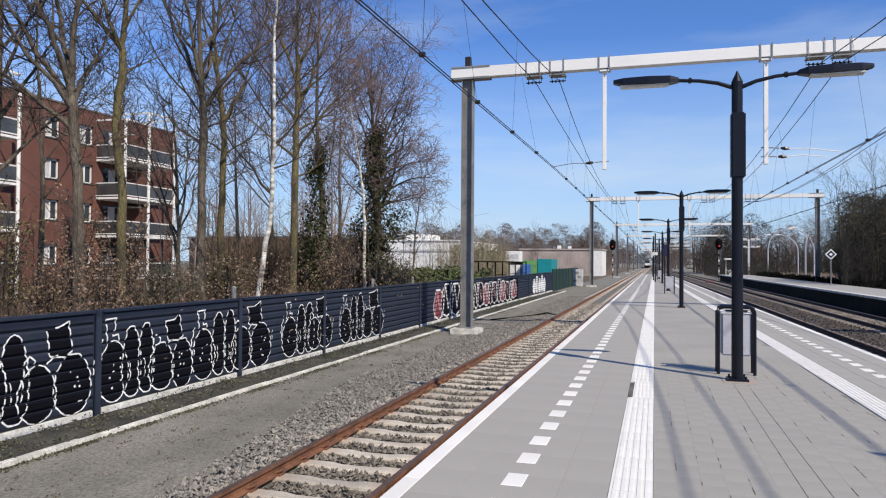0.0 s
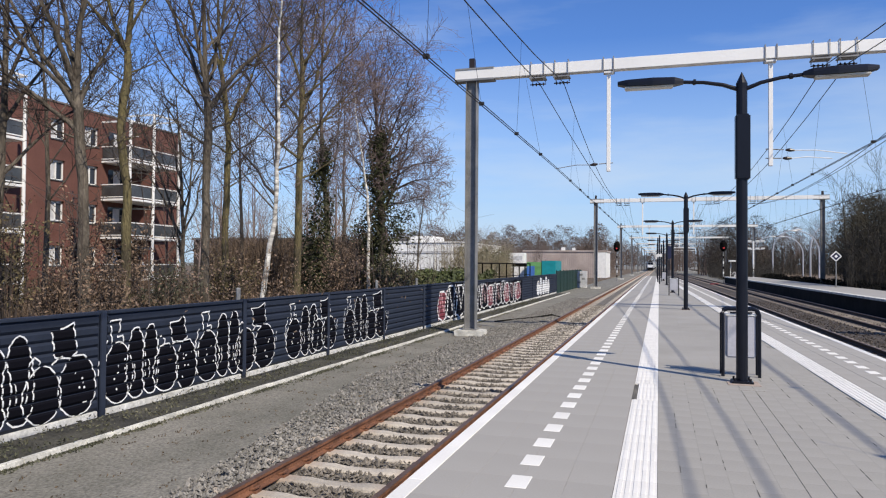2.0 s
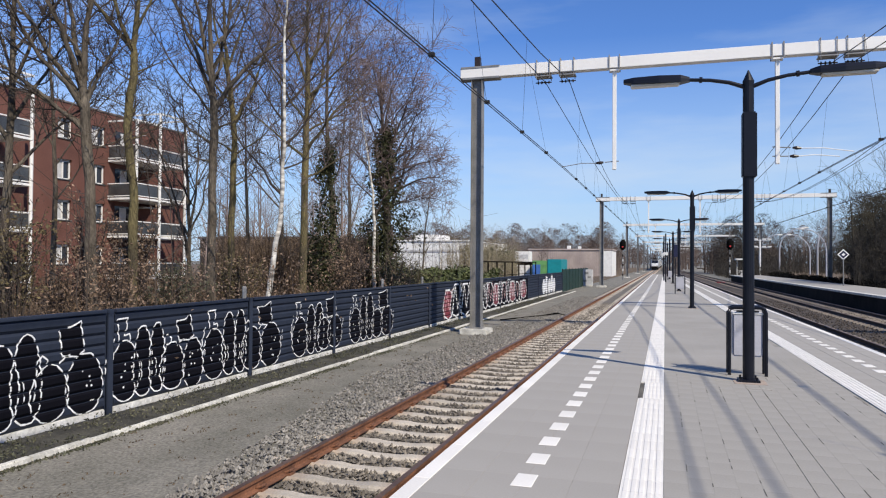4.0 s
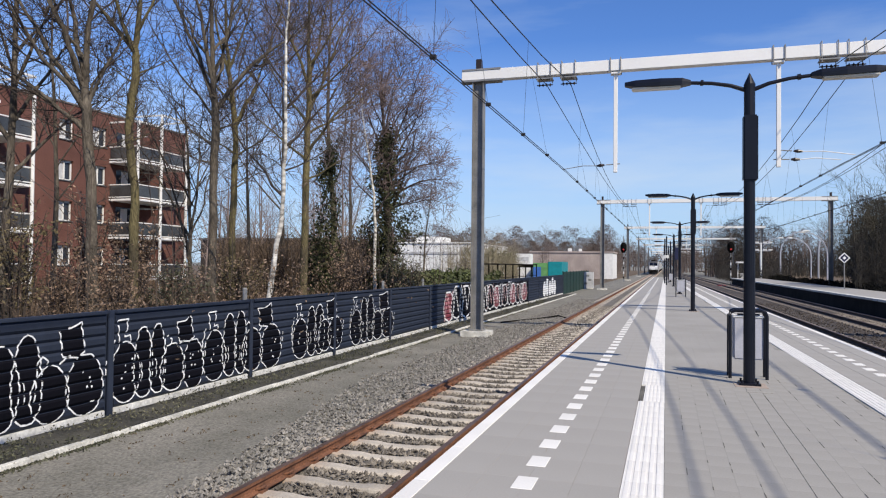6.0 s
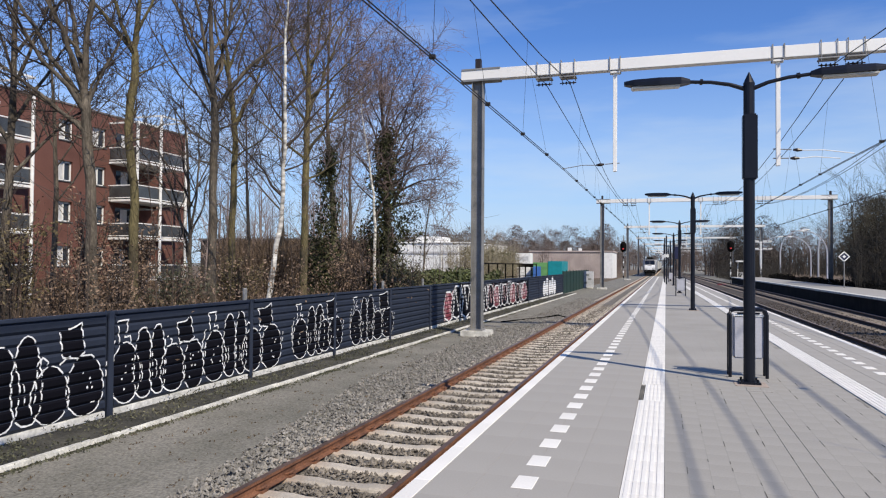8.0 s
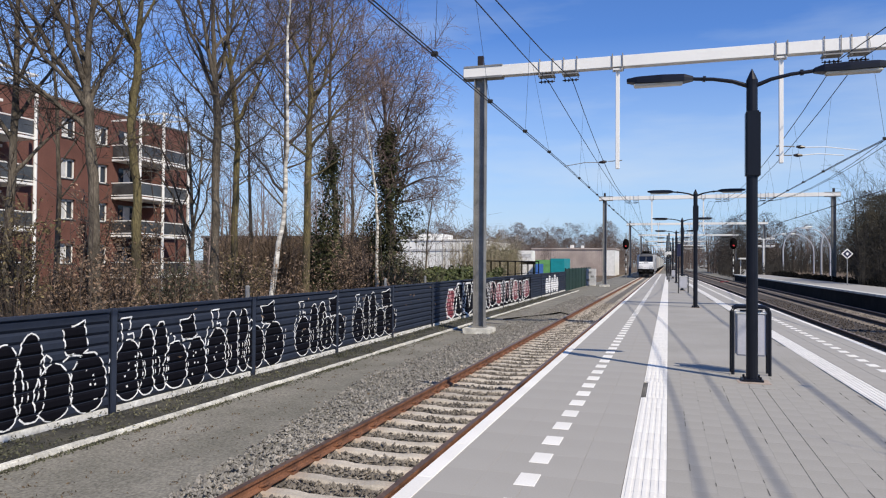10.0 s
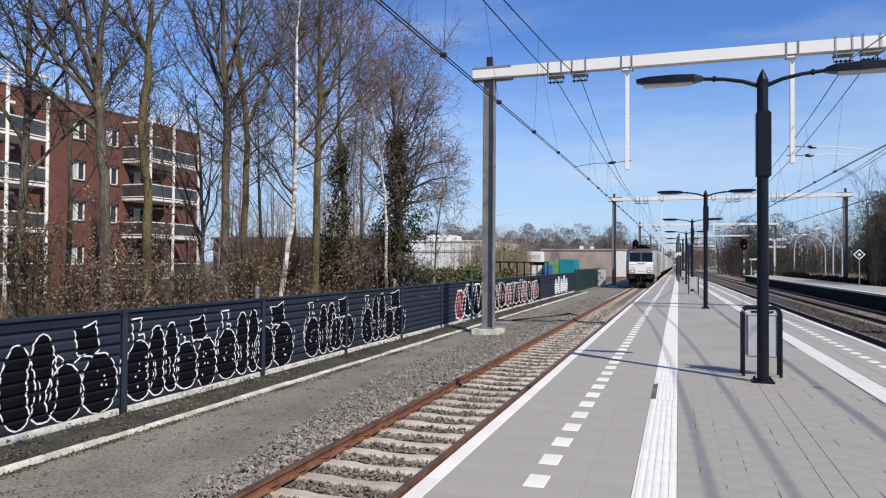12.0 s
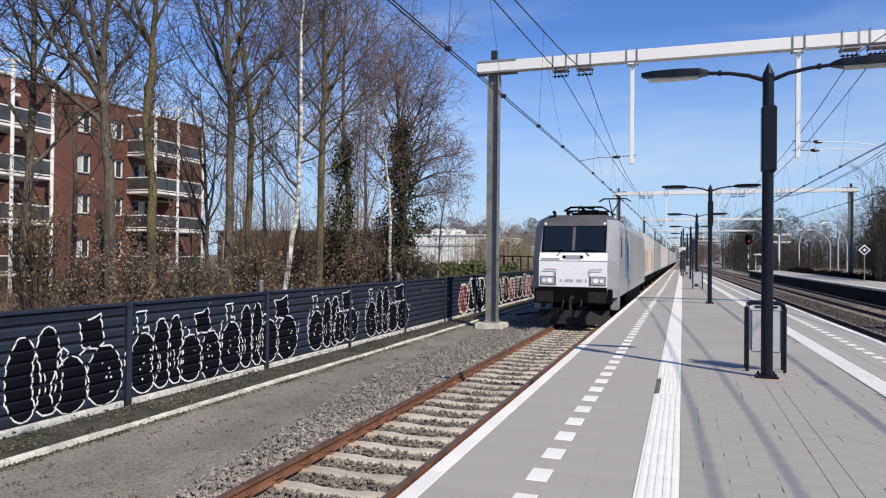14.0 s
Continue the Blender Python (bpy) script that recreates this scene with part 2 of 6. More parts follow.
M_GREYBOX = mat("grey_container", (0.29, 0.30, 0.305), 0.6, var=0.12, scale=0.5, fine=5, bump=0.0)
M_RED = mat("red_signal_glow", (0.35, 0.02, 0.02), 0.4, emit=0.6)
M_SIGNBLUE = mat("blue_sign", (0.012, 0.015, 0.05), 0.5, var=0.05)
M_ROOFTILE = mat("red_roof_tile", (0.16, 0.07, 0.05), 0.9, var=0.2)


def rust_stain(m):
    """Rust that has run from the rails over the sleepers."""
    n, l = m.node_tree.nodes, m.node_tree.links
    b = n["Principled BSDF"]
    src = b.inputs["Base Color"].links[0].from_socket
    tc, sp, ab = n.new("ShaderNodeTexCoord"), n.new("ShaderNodeSeparateXYZ"), n.new("ShaderNodeMath")
    l.new(tc.outputs["Object"], sp.inputs["Vector"])
    ab.operation = "ABSOLUTE"
    l.new(sp.outputs["X"], ab.inputs[0])
    r = n.new("ShaderNodeValToRGB")
    e = r.color_ramp.elements
    e[0].position, e[0].color, e[1].position, e[1].color = 0.42, (0, 0, 0, 1), 0.70, (0.42, 0.42, 0.42, 1)
    k = e.new(0.95)
    k.color = (0.15, 0.15, 0.15, 1)
    l.new(ab.outputs[0], r.inputs["Fac"])
    mx = n.new("ShaderNodeMixRGB")
    mx.inputs["Color2"].default_value = (0.34, 0.20, 0.12, 1)
    l.new(r.outputs["Color"], mx.inputs["Fac"])
    l.new(src, mx.inputs["Color1"])
    l.new(mx.outputs["Color"], b.inputs["Base Color"])


rust_stain(M_SLEEPER)


# ---- mesh helpers ----
def thing(name, loc, label, category, group="", kind="", rz=0):
    ob = new(name)
    ob.matrix_basis = pose(*loc, 0, 0, rz)
    return tagged(ob, label, category, group, kind)


def part(name, bm, material, parent=None, label="", smooth=False, kind=""):
    me = bpy.data.meshes.new(name)
    bm.to_mesh(me)
    bm.free()
    for m in (material if isinstance(material, (list, tuple)) else [material]):
        me.materials.append(m)
    if smooth:
        for p in me.polygons:
            p.use_smooth = True
    ob = new(name, me)
    ob.parent = parent
    return tagged(ob, label, kind=kind)


def mesh_part(name, verts, faces, material, parent=None, label="", smooth=False, kind=""):
    me = bpy.data.meshes.new(name)
    me.from_pydata([tuple(v) for v in verts], [], [tuple(f) for f in faces])
    me.materials.append(material)
    if smooth:
        for p in me.polygons:
            p.use_smooth = True
    ob = new(name, me)
    ob.parent = parent
    return tagged(ob, label, kind=kind)


def box(x0, x1, y0, y1, z0, z1, bev=0.0, bm=None):
    own = bmesh.new()
    bmesh.ops.create_cube(own, size=1.0, matrix=Matrix.Translation(((x0 + x1) / 2, (y0 + y1) / 2, (z0 + z1) / 2)) @ Matrix.Diagonal((x1 - x0, y1 - y0, z1 - z0, 1)))
    if bev:
        bmesh.ops.bevel(own, geom=own.edges[:], offset=bev, segments=2, affect="EDGES", clamp_overlap=True)
    return own if bm is None else join(bm, own)


def join(bm, other):
    tmp = bpy.data.meshes.new("tmp")
    other.to_mesh(tmp)
    other.free()
    bm.from_mesh(tmp)
    bpy.data.meshes.remove(tmp)
    return bm


def tube(pts, radii, sides=8, bm=None):
    v, f = tube_data(pts, radii, sides)
    own = bmesh.new() if bm is None else bm
    vs = [own.verts.new(p) for p in v]
    for q in f:
        own.faces.new([vs[i] for i in q])
    return own


def tube_data(pts, radii, sides=8, base=0, caps=True):
    pts = [Vector(p) for p in pts]
    if not isinstance(radii, (list, tuple)):
        radii = [radii] * len(pts)
    v, f = [], []
    up = Vector((0, 0, 1))
    for i, p in enumerate(pts):
        d = (pts[min(i + 1, len(pts) - 1)] - pts[max(i - 1, 0)]).normalized()
        a = d.cross(up if abs(d.z) < 0.95 else Vector((1, 0, 0))).normalized()
        b = d.cross(a)
        for k in range(sides):
            w = 2 * math.pi * k / sides + math.pi / 4
            v.append(p + (a * math.cos(w) + b * math.sin(w)) * radii[i])
    for i in range(len(pts) - 1):
        for k in range(sides):
            f.append((base + i * sides + k, base + i * sides + (k + 1) % sides, base + (i + 1) * sides + (k + 1) % sides, base + (i + 1) * sides + k))
    if not caps:
        return v, f
    f.append(tuple(base + k for k in reversed(range(sides))))
    f.append(tuple(base + (len(pts) - 1) * sides + k for k in range(sides)))
    return v, f


def sweep(profile, way):
    """A closed (x, z) outline carried along the points of way."""
    bm = bmesh.new()
    rings = [[bm.verts.new((x + px, y, z + pz)) for px, pz in profile] for x, y, z in way]
    n = len(profile)
    for a, b in zip(rings, rings[1:]):
        for k in range(n):
            bm.faces.new((a[k], a[(k + 1) % n], b[(k + 1) % n], b[k]))
    bm.faces.new(rings[0])
    bm.faces.new(rings[-1][::-1])
    bmesh.ops.recalc_face_normals(bm, faces=bm.faces[:])
    return bm


def right_x(y):
    """The platform's far edge, which draws in with distance."""
    return 4.06 - 0.0195 * min(y, 270)


G, RAIL_Z, LEFT_C = -0.95, -0.76, -3.49

# ---- ground, tracks and platforms ----
gr = part("ground", box(-1500, 1500, -300, 2700, G - 1.0, G), M_GROUND)
tagged(gr, "grey sandy gravel path and open ground", "ground", kind="structure")
wf = part("woodland_floor", box(-300, -8.75, -40, 420, G, G + 0.06), M_LITTER)
tagged(wf, "brown leaf litter under bare trees", "ground", kind="structure")
bs = part("track_bed", sweep([(-0.3, -0.01), (-0.3, 0.006), (7.2, 0.006), (7.2, -0.01)], [(right_x(y), y, G) for y in (-13, 60, 120, 270, 500)]), M_BALLAST2)
tagged(bs, "brown ballast between platform and far platform", "ballast bed", kind="structure")
ss = part("soil_strip", box(-8.56, -7.70, -13, 62, G - 0.02, G + 0.055), M_SOIL)
tagged(ss, "dark mossy soil between kerb and barrier", "soil", kind="structure")
ef = part("embankment", box(16.5, 300, -40, 420, G, G + 0.5), M_LITTER)
tagged(ef, "dark leafy ground behind the far platform", "ground", kind="structure")


def track(name, fx, label, y0, y1, pieces, bedding=None):
    t = thing(name, (0, 0, 0), label, "railway track", kind="structure")
    ys = [y0, 40, 80, 120, 160, 200, 270, 420, y1]
    bed = [(-1.75, -0.02), (-1.55, 0.01), (1.55, 0.01), (1.75, -0.02)]
    part("ballast_bed", sweep(bed, [(fx(y), y, G) for y in ys]), bedding or M_BALLAST, t)
    part("ballast_fill", sweep([(-1.5, -0.02), (-1.3, 0.047), (1.3, 0.047), (1.5, -0.02)], [(fx(y), y, G) for y in (44, 80, 120, 160, 200, 270, 420, y1)]), bedding or M_BALLAST, t)
    web = [(-0.07, 0), (-0.07, 0.012), (-0.012, 0.03), (-0.012, 0.085), (-0.035, 0.095), (-0.035, 0.127), (0.035, 0.127), (0.035, 0.095), (0.012, 0.085), (0.012, 0.03), (0.07, 0.012), (0.07, 0)]
    top = [(-0.033, 0), (-0.033, 0.005), (0.033, 0.005), (0.033, 0)]
    for s in (-0.753, 0.753):
        r = part("rail", sweep(web, [(fx(y) + s, y, RAIL_Z - 0.131) for y in ys]), M_RAILSHADE if bedding else M_RAIL, t)
        part("rail_head", sweep(top, [(fx(y) + s, y, RAIL_Z - 0.0045) for y in ys]), M_RAILTOP, r, "worn brown running surface")
    sl = sweep([(-0.14, -0.1), (-0.105, -0.02), (-0.08, 0.0), (0.08, 0.0), (0.105, -0.02), (0.14, -0.1)], [(0, -1.26, 0), (0, -0.35, 0), (0, -0.2, -0.018), (0, 0.2, -0.018), (0, 0.35, 0), (0, 1.26, 0)])
    bmesh.ops.rotate(sl, cent=(0, 0, 0), matrix=Matrix.Rotation(radians(90), 3, "Z"), verts=sl.verts[:])
    me = bpy.data.meshes.new("sleeper")
    sl.to_mesh(me)
    sl.free()
    me.materials.append(M_SLEEPER)
    cv = np.array([v.co[:] for v in me.vertices])
    cf = [tuple(p.vertices) for p in me.polygons]
    far_v, far_f = [], []
    n = int((y1 - y0) / 0.6)
    for i in range(n):
        y = y0 + 0.6 * i
        if i < pieces:
            o = new("sleeper", me)
            o.parent, o.location = t, (fx(y), y, RAIL_Z - 0.132)
        elif y < 420:
            b = len(far_v)
            far_v.extend((cv + (fx(y), y, RAIL_Z - 0.132)).tolist())
            far_f.extend(tuple(b + k for k in q) for q in cf)
    if far_v:
        mesh_part("far_sleepers", far_v, far_f, M_SLEEPER2 if bedding else M_SLEEPER, t, kind="stuff")
    return t


def clips(t, fx, y0, n):
    """Sprung fastenings on both sides of each rail."""
    bm = bmesh.new()
    for s in (-0.055, 0.055):
        box(s - 0.05, s + 0.05, -0.06, 0.06, -0.005, 0.022, bm=bm)
        tube([(s - 0.03, -0.05, 0.03), (s + 0.03, -0.04, 0.055), (s + 0.03, 0.04, 0.055), (s - 0.03, 0.05, 0.03)], 0.016, 6, bm)
    me = bpy.data.meshes.new("rail_clip")
    bm.to_mesh(me)
    bm.free()
    me.materials.append(M_RAIL)
    for i in range(n):
        y = y0 + 0.6 * i
        o = new("rail_clip", me)
        o.parent, o.location = t, (fx(y) - 0.753 + 0.0, y, RAIL_Z - 0.131)


tr1 = track("track_1", lambda y: LEFT_C, "rusty rails on concrete sleepers in grey ballast", -13.0, 620, 300)
clips(tr1, lambda y: LEFT_C, -13.0, 165)
track("track_2", lambda y: right_x(y) + 1.7, "dark rails beside the platform in brown ballast", -13.0, 620, 0, M_BALLAST2)
track("track_3", lambda y: right_x(y) + 5.7, "dark rails along the far platform in brown ballast", -13.0, 620, 0, M_BALLAST2)


def stones(name, x0, x1, y0, y1, count, lo, hi, seed, label, z=G + 0.02, fall=0.0, skip=False, material=None, widen=False):
    rng = np.random.default_rng(seed)
    base = np.array([(1, 0, 0), (-1, 0, 0), (0, 1, 0), (0, -1, 0), (0, 0, 1), (0, 0, -1)], float)
    tri = np.array([(0, 2, 4), (2, 1, 4), (1, 3, 4), (3, 0, 4), (2, 0, 5), (1, 2, 5), (3, 1, 5), (0, 3, 5)])
    u = rng.random(count)
    y = y0 + (y1 - y0) * u ** 1.6
    x = x0 + (x1 - x0) * (rng.random(count) ** (1 + fall))
    if widen:
        x = x0 + (x - x0) * np.clip(0.50 + 0.09 * (y - 6.85), 0.45, 1.2)
    if skip:
        ph = ((y - 2.0 + 0.3) % 0.6) - 0.3
        keep = np.abs(ph) > 0.135
        x, y = x[keep], y[keep]
    n = len(x)
    size = rng.uniform(lo, hi, n)[:, None, None]
    v = base[None] * rng.uniform(0.55, 1.3, (n, 6, 1)) * size
    a = rng.uniform(0, 6.28, n)
    c, s = np.cos(a)[:, None], np.sin(a)[:, None]
    vx, vy, vz = v[..., 0] + 0.4 * v[..., 2], v[..., 1], v[..., 2] + 0.4 * v[..., 0]
    v = np.stack([vx * c - vy * s, vx * s + vy * c, vz], -1)
    v += np.stack([x, y, z + rng.uniform(-0.012, 0.02, n)], -1)[:, None]
    f = tri[None] + (np.arange(n) * 6)[:, None, None]
    ob = mesh_part(name, v.reshape(-1, 3).tolist(), f.reshape(-1, 3).tolist(), material or M_STONE)
    return tagged(ob, label, "ballast", kind="stuff")


stones("ballast_stones", -4.32, -6.0, 3, 55, 21000, 0.017, 0.036, 1, "loose grey ballast stones on the track shoulder", G + 0.016, 0.7, widen=True)
stones("ballast_stones", -4.15, -2.55, 3, 45, 22000, 0.018, 0.037, 2, "grey ballast stones between the sleepers", G + 0.032, 0, True, M_STONE3)
stones("ballast_stones", -4.36, -4.95, 3, 50, 8000, 0.02, 0.038, 4, "ballast stones heaped over the sleeper ends", G + 0.055)
stones("ballast_stones", 5.4, 9.6, 14, 55, 6000, 0.03, 0.05, 3, "brown grey ballast stones between the tracks", G + 0.018, 0, False, M_STONE2)


# platforms
def platform_1():
    t = thing("platform_1", (0, 0, 0), "grey tiled island platform with white edge lines", "platform", kind="structure")
    ys = [-12, 20, 60, 112]
    bm = bmesh.new()
    rings = []
    for y in ys:
        xs = [(-1.72, G), (-1.72, -0.12), (-1.70, -0.012), (right_x(y) - 0.09, -0.012), (right_x(y) - 0.07, -0.12), (right_x(y) - 0.07, G)]
        rings.append([bm.verts.new((x, y, z)) for x, z in xs])
    for a, b in zip(rings, rings[1:]):
        for k in range(5):
            bm.faces.new((a[k], a[k + 1], b[k + 1], b[k]))
    bm.faces.new(rings[0])
    bm.faces.new(rings[-1])
    bmesh.ops.recalc_face_normals(bm, faces=bm.faces[:])
    part("core", bm, M_JOINT, t)

    def slab(w, l, h=0.06, gap=0.006, bev=0.004):
        b = box(-w / 2 + gap / 2, w / 2 - gap / 2, -l / 2 + gap / 2, l / 2 - gap / 2, -h, 0)
        top = [e for e in b.edges if all(v.co.z > -1e-6 for v in e.verts)]
        bmesh.ops.bevel(b, geom=top, offset=bev, segments=1, affect="EDGES")
        me = bpy.data.meshes.new("slab")
        b.to_mesh(me)
        b.free()
        return me

    def lay(name, w, l, material, spots, near=0, h=0.06, gap=0.006, proud=0.0, bev=0.003, rough=0.0006):
        me = slab(w, l, h, gap, bev)
        me.materials.append(material)
        cv = np.array([v.co[:] for v in me.vertices])
        cf = [tuple(p.vertices) for p in me.polygons]
        fv, ff = [], []
        rng = random.Random(len(spots))
        spots = sorted(spots, key=lambda q: abs(q[1] - 8.0))
        for i, (x, y, turn) in enumerate(spots):
            z = proud + rng.uniform(-rough, rough)
            if i < near:
                o = new(name, me)
                o.parent, o.location, o.rotation_euler = t, (x, y, z), (0, 0, turn)
            else:
                c, s = math.cos(turn), math.sin(turn)
                b = len(fv)
                fv.extend((np.stack([cv[:, 0] * c - cv[:, 1] * s + x, cv[:, 0] * s + cv[:, 1] * c + y, cv[:, 2] + z], -1)).tolist())
                ff.extend(tuple(b + k for k in q) for q in cf)
        if fv:
            mesh_part("far_" + name + "s", fv, ff, material, t, kind="stuff")

    skew = math.atan(0.0195)
    # coping stones with the white line, both sides
    lay("coping_stone", 0.135, 1.0, M_WHITE, [(-1.722, i - 11.5, 0) for i in range(123)], 123, 0.14, 0.008, 0.001)
    lay("coping_stone", 0.13, 1.0, M_WHITE, [(right_x(i - 11.5) - 0.065, i - 11.5, skew) for i in range(123)], 123, 0.14, 0.008, 0.001)
    # smooth tiles between the edge and the guide strip
    sp = []
    for j in range(-23, 180):
        y = 2.0 + 0.6 * j
        for i in range(4):
            sp.append((-1.654 + 0.168 + 0.336 * i, y, 0))
    lay("platform_tile", 0.336, 0.6, M_TILE, sp, 160, gap=0.001, bev=0.001, rough=0.0003)
    # dashes of the safety line
    lay("safety_dash", 0.155, 0.3, M_WHITE, [(-0.985, 5.18 + 0.6 * (i - 28), 0) for i in range(195)], 120, 0.05, 0.0, 0.003)
    # guide strip of ribbed tiles, set in a little past the joint
    b = box(-0.148, 0.148, -0.148, 0.148, -0.05, 0.0)
    for k in range(5):
        box(-0.125 + 0.055 * k, -0.095 + 0.055 * k, -0.148, 0.148, -0.001, 0.004, bm=b)
    me = bpy.data.meshes.new("guide_tile")
    b.to_mesh(me)
    b.free()
    me.materials.append(M_WHITE)
    for i in range(246):
        y = -11.8 + 0.3 * i
        o = new("guide_tile", me)
        notch = 8.6 < y < 9.85
        o.parent, o.location = t, (-0.158 + (0.027 if notch else 0), y, 0.002)
        o.scale = (0.82 if notch else 1, 1, 1)
    part("joint_filler", box(-0.306, -0.268, 8.66, 9.84, -0.05, 0.0015), M_GRIT, t, "dark filler beside the guide tiles")
    part("guide_strip", box(-0.308, -0.01, 61.85, 111, -0.05, 0.004), M_WHITE, t)
    for i in range(246):
        y = -11.8 + 0.3 * i
        o = new("guide_tile", me)
        o.parent, o.location, o.rotation_euler = t, (right_x(y) - 1.45, y, 0.002), (0, 0, skew)
    lay("safety_dash", 0.155, 0.3, M_WHITE, [(right_x(0.6 * i - 11.2) - 0.72, 0.6 * i - 11.2, skew) for i in range(198)], 120, 0.05, 0.0, 0.003)
    # worn pavers in the middle, and tiles along the far edge
    sp = []
    for j in range(-41, 330):
        for i in range(22):
            x, y = 0.078 + 0.17 * i, 2.0 + 0.33 * j + (0.165 if i % 2 else 0)
            if x < right_x(y) - 1.65:
                sp.append((x, y, 0))
    lay("paver", 0.17, 0.33, M_PAVER, sp, 300, gap=0.0004, bev=0.0002, rough=0.0002)
    sp = []
    for j in range(-23, 180):
        y = 2.0 + 0.6 * j
        for i in range(4):
            sp.append((right_x(y) - 1.145 + 0.296 * i, y, skew))
    lay("platform_tile", 0.294, 0.6, M_TILE, sp, 120, gap=0.002, bev=0.002)
    # open joints
    rng = random.Random(77)
    for k in range(75):
        x, y = 0.163 + 0.17 * rng.randrange(0, 13), rng.uniform(4.4, 11)
        part("open_joint", box(x - 0.003, x + 0.003, y, y + rng.uniform(0.05, 0.22), -0.004, 0.0025), M_GRIT, t)
    for x in (1.013, 1.183):
        part("open_joint", box(x - 0.002, x + 0.002, 4.2, 10.2, -0.004, 0.0025), M_FAINTJOINT, t)
    return t


platform_1()


def platform_2():
    t = thing("platform_2", (0, 0, 0), "far platform with dark side wall and pale edge", "platform", kind="structure")
    e = lambda y: right_x(y) + 7.4
    # side wall coloured as dark as its shaded face
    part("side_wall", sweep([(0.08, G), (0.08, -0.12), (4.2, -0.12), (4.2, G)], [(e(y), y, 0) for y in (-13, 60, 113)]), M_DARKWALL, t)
    part("coping", sweep([(0, -0.12), (0, 0.0), (0.45, 0.0), (0.45, -0.12)], [(e(y), y, 0) for y in (-13, 60, 113)]), M_KERB, t, "pale concrete edge")
    part("paving", sweep([(0.45, -0.12), (0.45, -0.004), (4.2, -0.004), (4.2, -0.12)], [(e(y), y, 0) for y in (-13, 60, 113)]), M_TILE, t)
    return t


platform_2()


# ---- noise barrier along the track ----
FX = -8.6


def noise_barrier():
    t = thing("noise_barrier", (0, 0, 0), "dark blue-grey slatted noise barrier with sprayed letters", "fence", kind="structure")
    y0, pitch, n = -15.07, 4.07, 19
    slat = None
    for i in range(n + 1):
        y = y0 + pitch * i
        b = box(FX + 0.010, FX + 0.045, y - 0.06, y + 0.06, G - 0.02, 0.80, 0.008)
        box(FX - 0.09, FX + 0.010, y - 0.012, y + 0.012, G - 0.02, 0.80, bm=b)
        part("post", b, M_FPOST, t)
    for i in range(n):
        a, b = y0 + pitch * i + 0.1, y0 + pitch * (i + 1) - 0.1
        p = part("panel", box(FX - 0.07, FX - 0.01, a - 0.05, b + 0.05, -0.795, 0.735), M_FENCE, t)
        if slat is None:
            prof = [(0, 0), (0.012, 0.012), (0.036, 0.045), (0.036, 0.129), (0.012, 0.157), (0, 0.165)]
            sb = sweep([(x, z) for x, z in prof], [(0, 0, 0), (0, b - a, 0)])
            slat = bpy.data.meshes.new("slat")
            sb.to_mesh(slat)
            sb.free()
            slat.materials.append(M_FENCE)
        for k in range(9):
            o = new("slat", slat)
            o.parent, o.location = p, (FX - 0.012, a, -0.787 + 0.169 * k)
        part("cap", box(FX - 0.08, FX + 0.05, a, b, 0.735, 0.79, 0.01), M_FPOST, t)
        part("plinth", box(FX - 0.07, FX + 0.03, a, b, G - 0.02, -0.80, 0.008), M_PLINTH, t, "whitewashed concrete plinth, dirty at the foot")
    return t


noise_barrier()
for y in (13.45, 21.35, 25.3):
    st = part("stake", tube([(FX - 0.16, y, G - 0.05), (FX - 0.16, y, 1.02), (FX - 0.16, y, 1.04)], [0.05, 0.05, 0.035], 8), M_STEEL)
    tagged(st, "weathered grey stake standing behind the barrier", "post", "stakes")
rngk = random.Random(5)
kb = thing("kerb", (0, 0, 0), "low weathered pale concrete kerb in the gravel", "kerb", kind="structure")
for i in range(76):
    y = i - 12
    part("kerb_stone", box(-7.685 + rngk.uniform(-.01, .01), -7.60, y + 0.004, y + 0.996, G - 0.05, G + 0.06 + rngk.uniform(-.008, .008), 0.012), M_KERB, kb)

gf = thing("green_fence", (0, 0, 0), "dark green sheet fence beyond the barrier", "fence", kind="structure")
for i in range(9):
    y = 62.4 + i * 2.4
    part("sheet", box(FX - 0.03, FX + 0.02, y + 0.05, y + 2.35, G, 1.02), M_GREENFENCE, gf)
    part("post", box(FX - 0.05, FX + 0.05, y - 0.05, y + 0.05, G, 1.08), M_GREENFENCE, gf)


# sprayed letters: black bulbs with a white outline, on the slats' face
def bulb(y0, y1, z0, z1, n=30, lo=-90, hi=270, taper=0.12):
    yc, w, zc, h = (y0 + y1) / 2, (y1 - y0) / 2, (z0 + z1) / 2, (z1 - z0) / 2
    out = []
    for i in range(n + 1):
        a = radians(lo + (hi - lo) * i / n)
        out.append((yc + w * math.cos(a) * (1 - taper * math.sin(a)), zc + h * math.sin(a)))
    return out


def arch(y0, y1, z0, z1, n=28):
    """A tall letter with a narrow pointed head and a round foot."""
    yc, w, h = (y0 + y1) / 2, (y1 - y0) / 2, z1 - z0
    out = []
    for i in range(n + 1):
        a = 2 * math.pi * i / n - math.pi / 2
        k = (math.sin(a) + 1) / 2
        out.append((yc + w * math.copysign(abs(math.cos(a)) ** 0.75, math.cos(a)) * (1 - 0.30 * k ** 1.5), z0 + h * k))
    return out


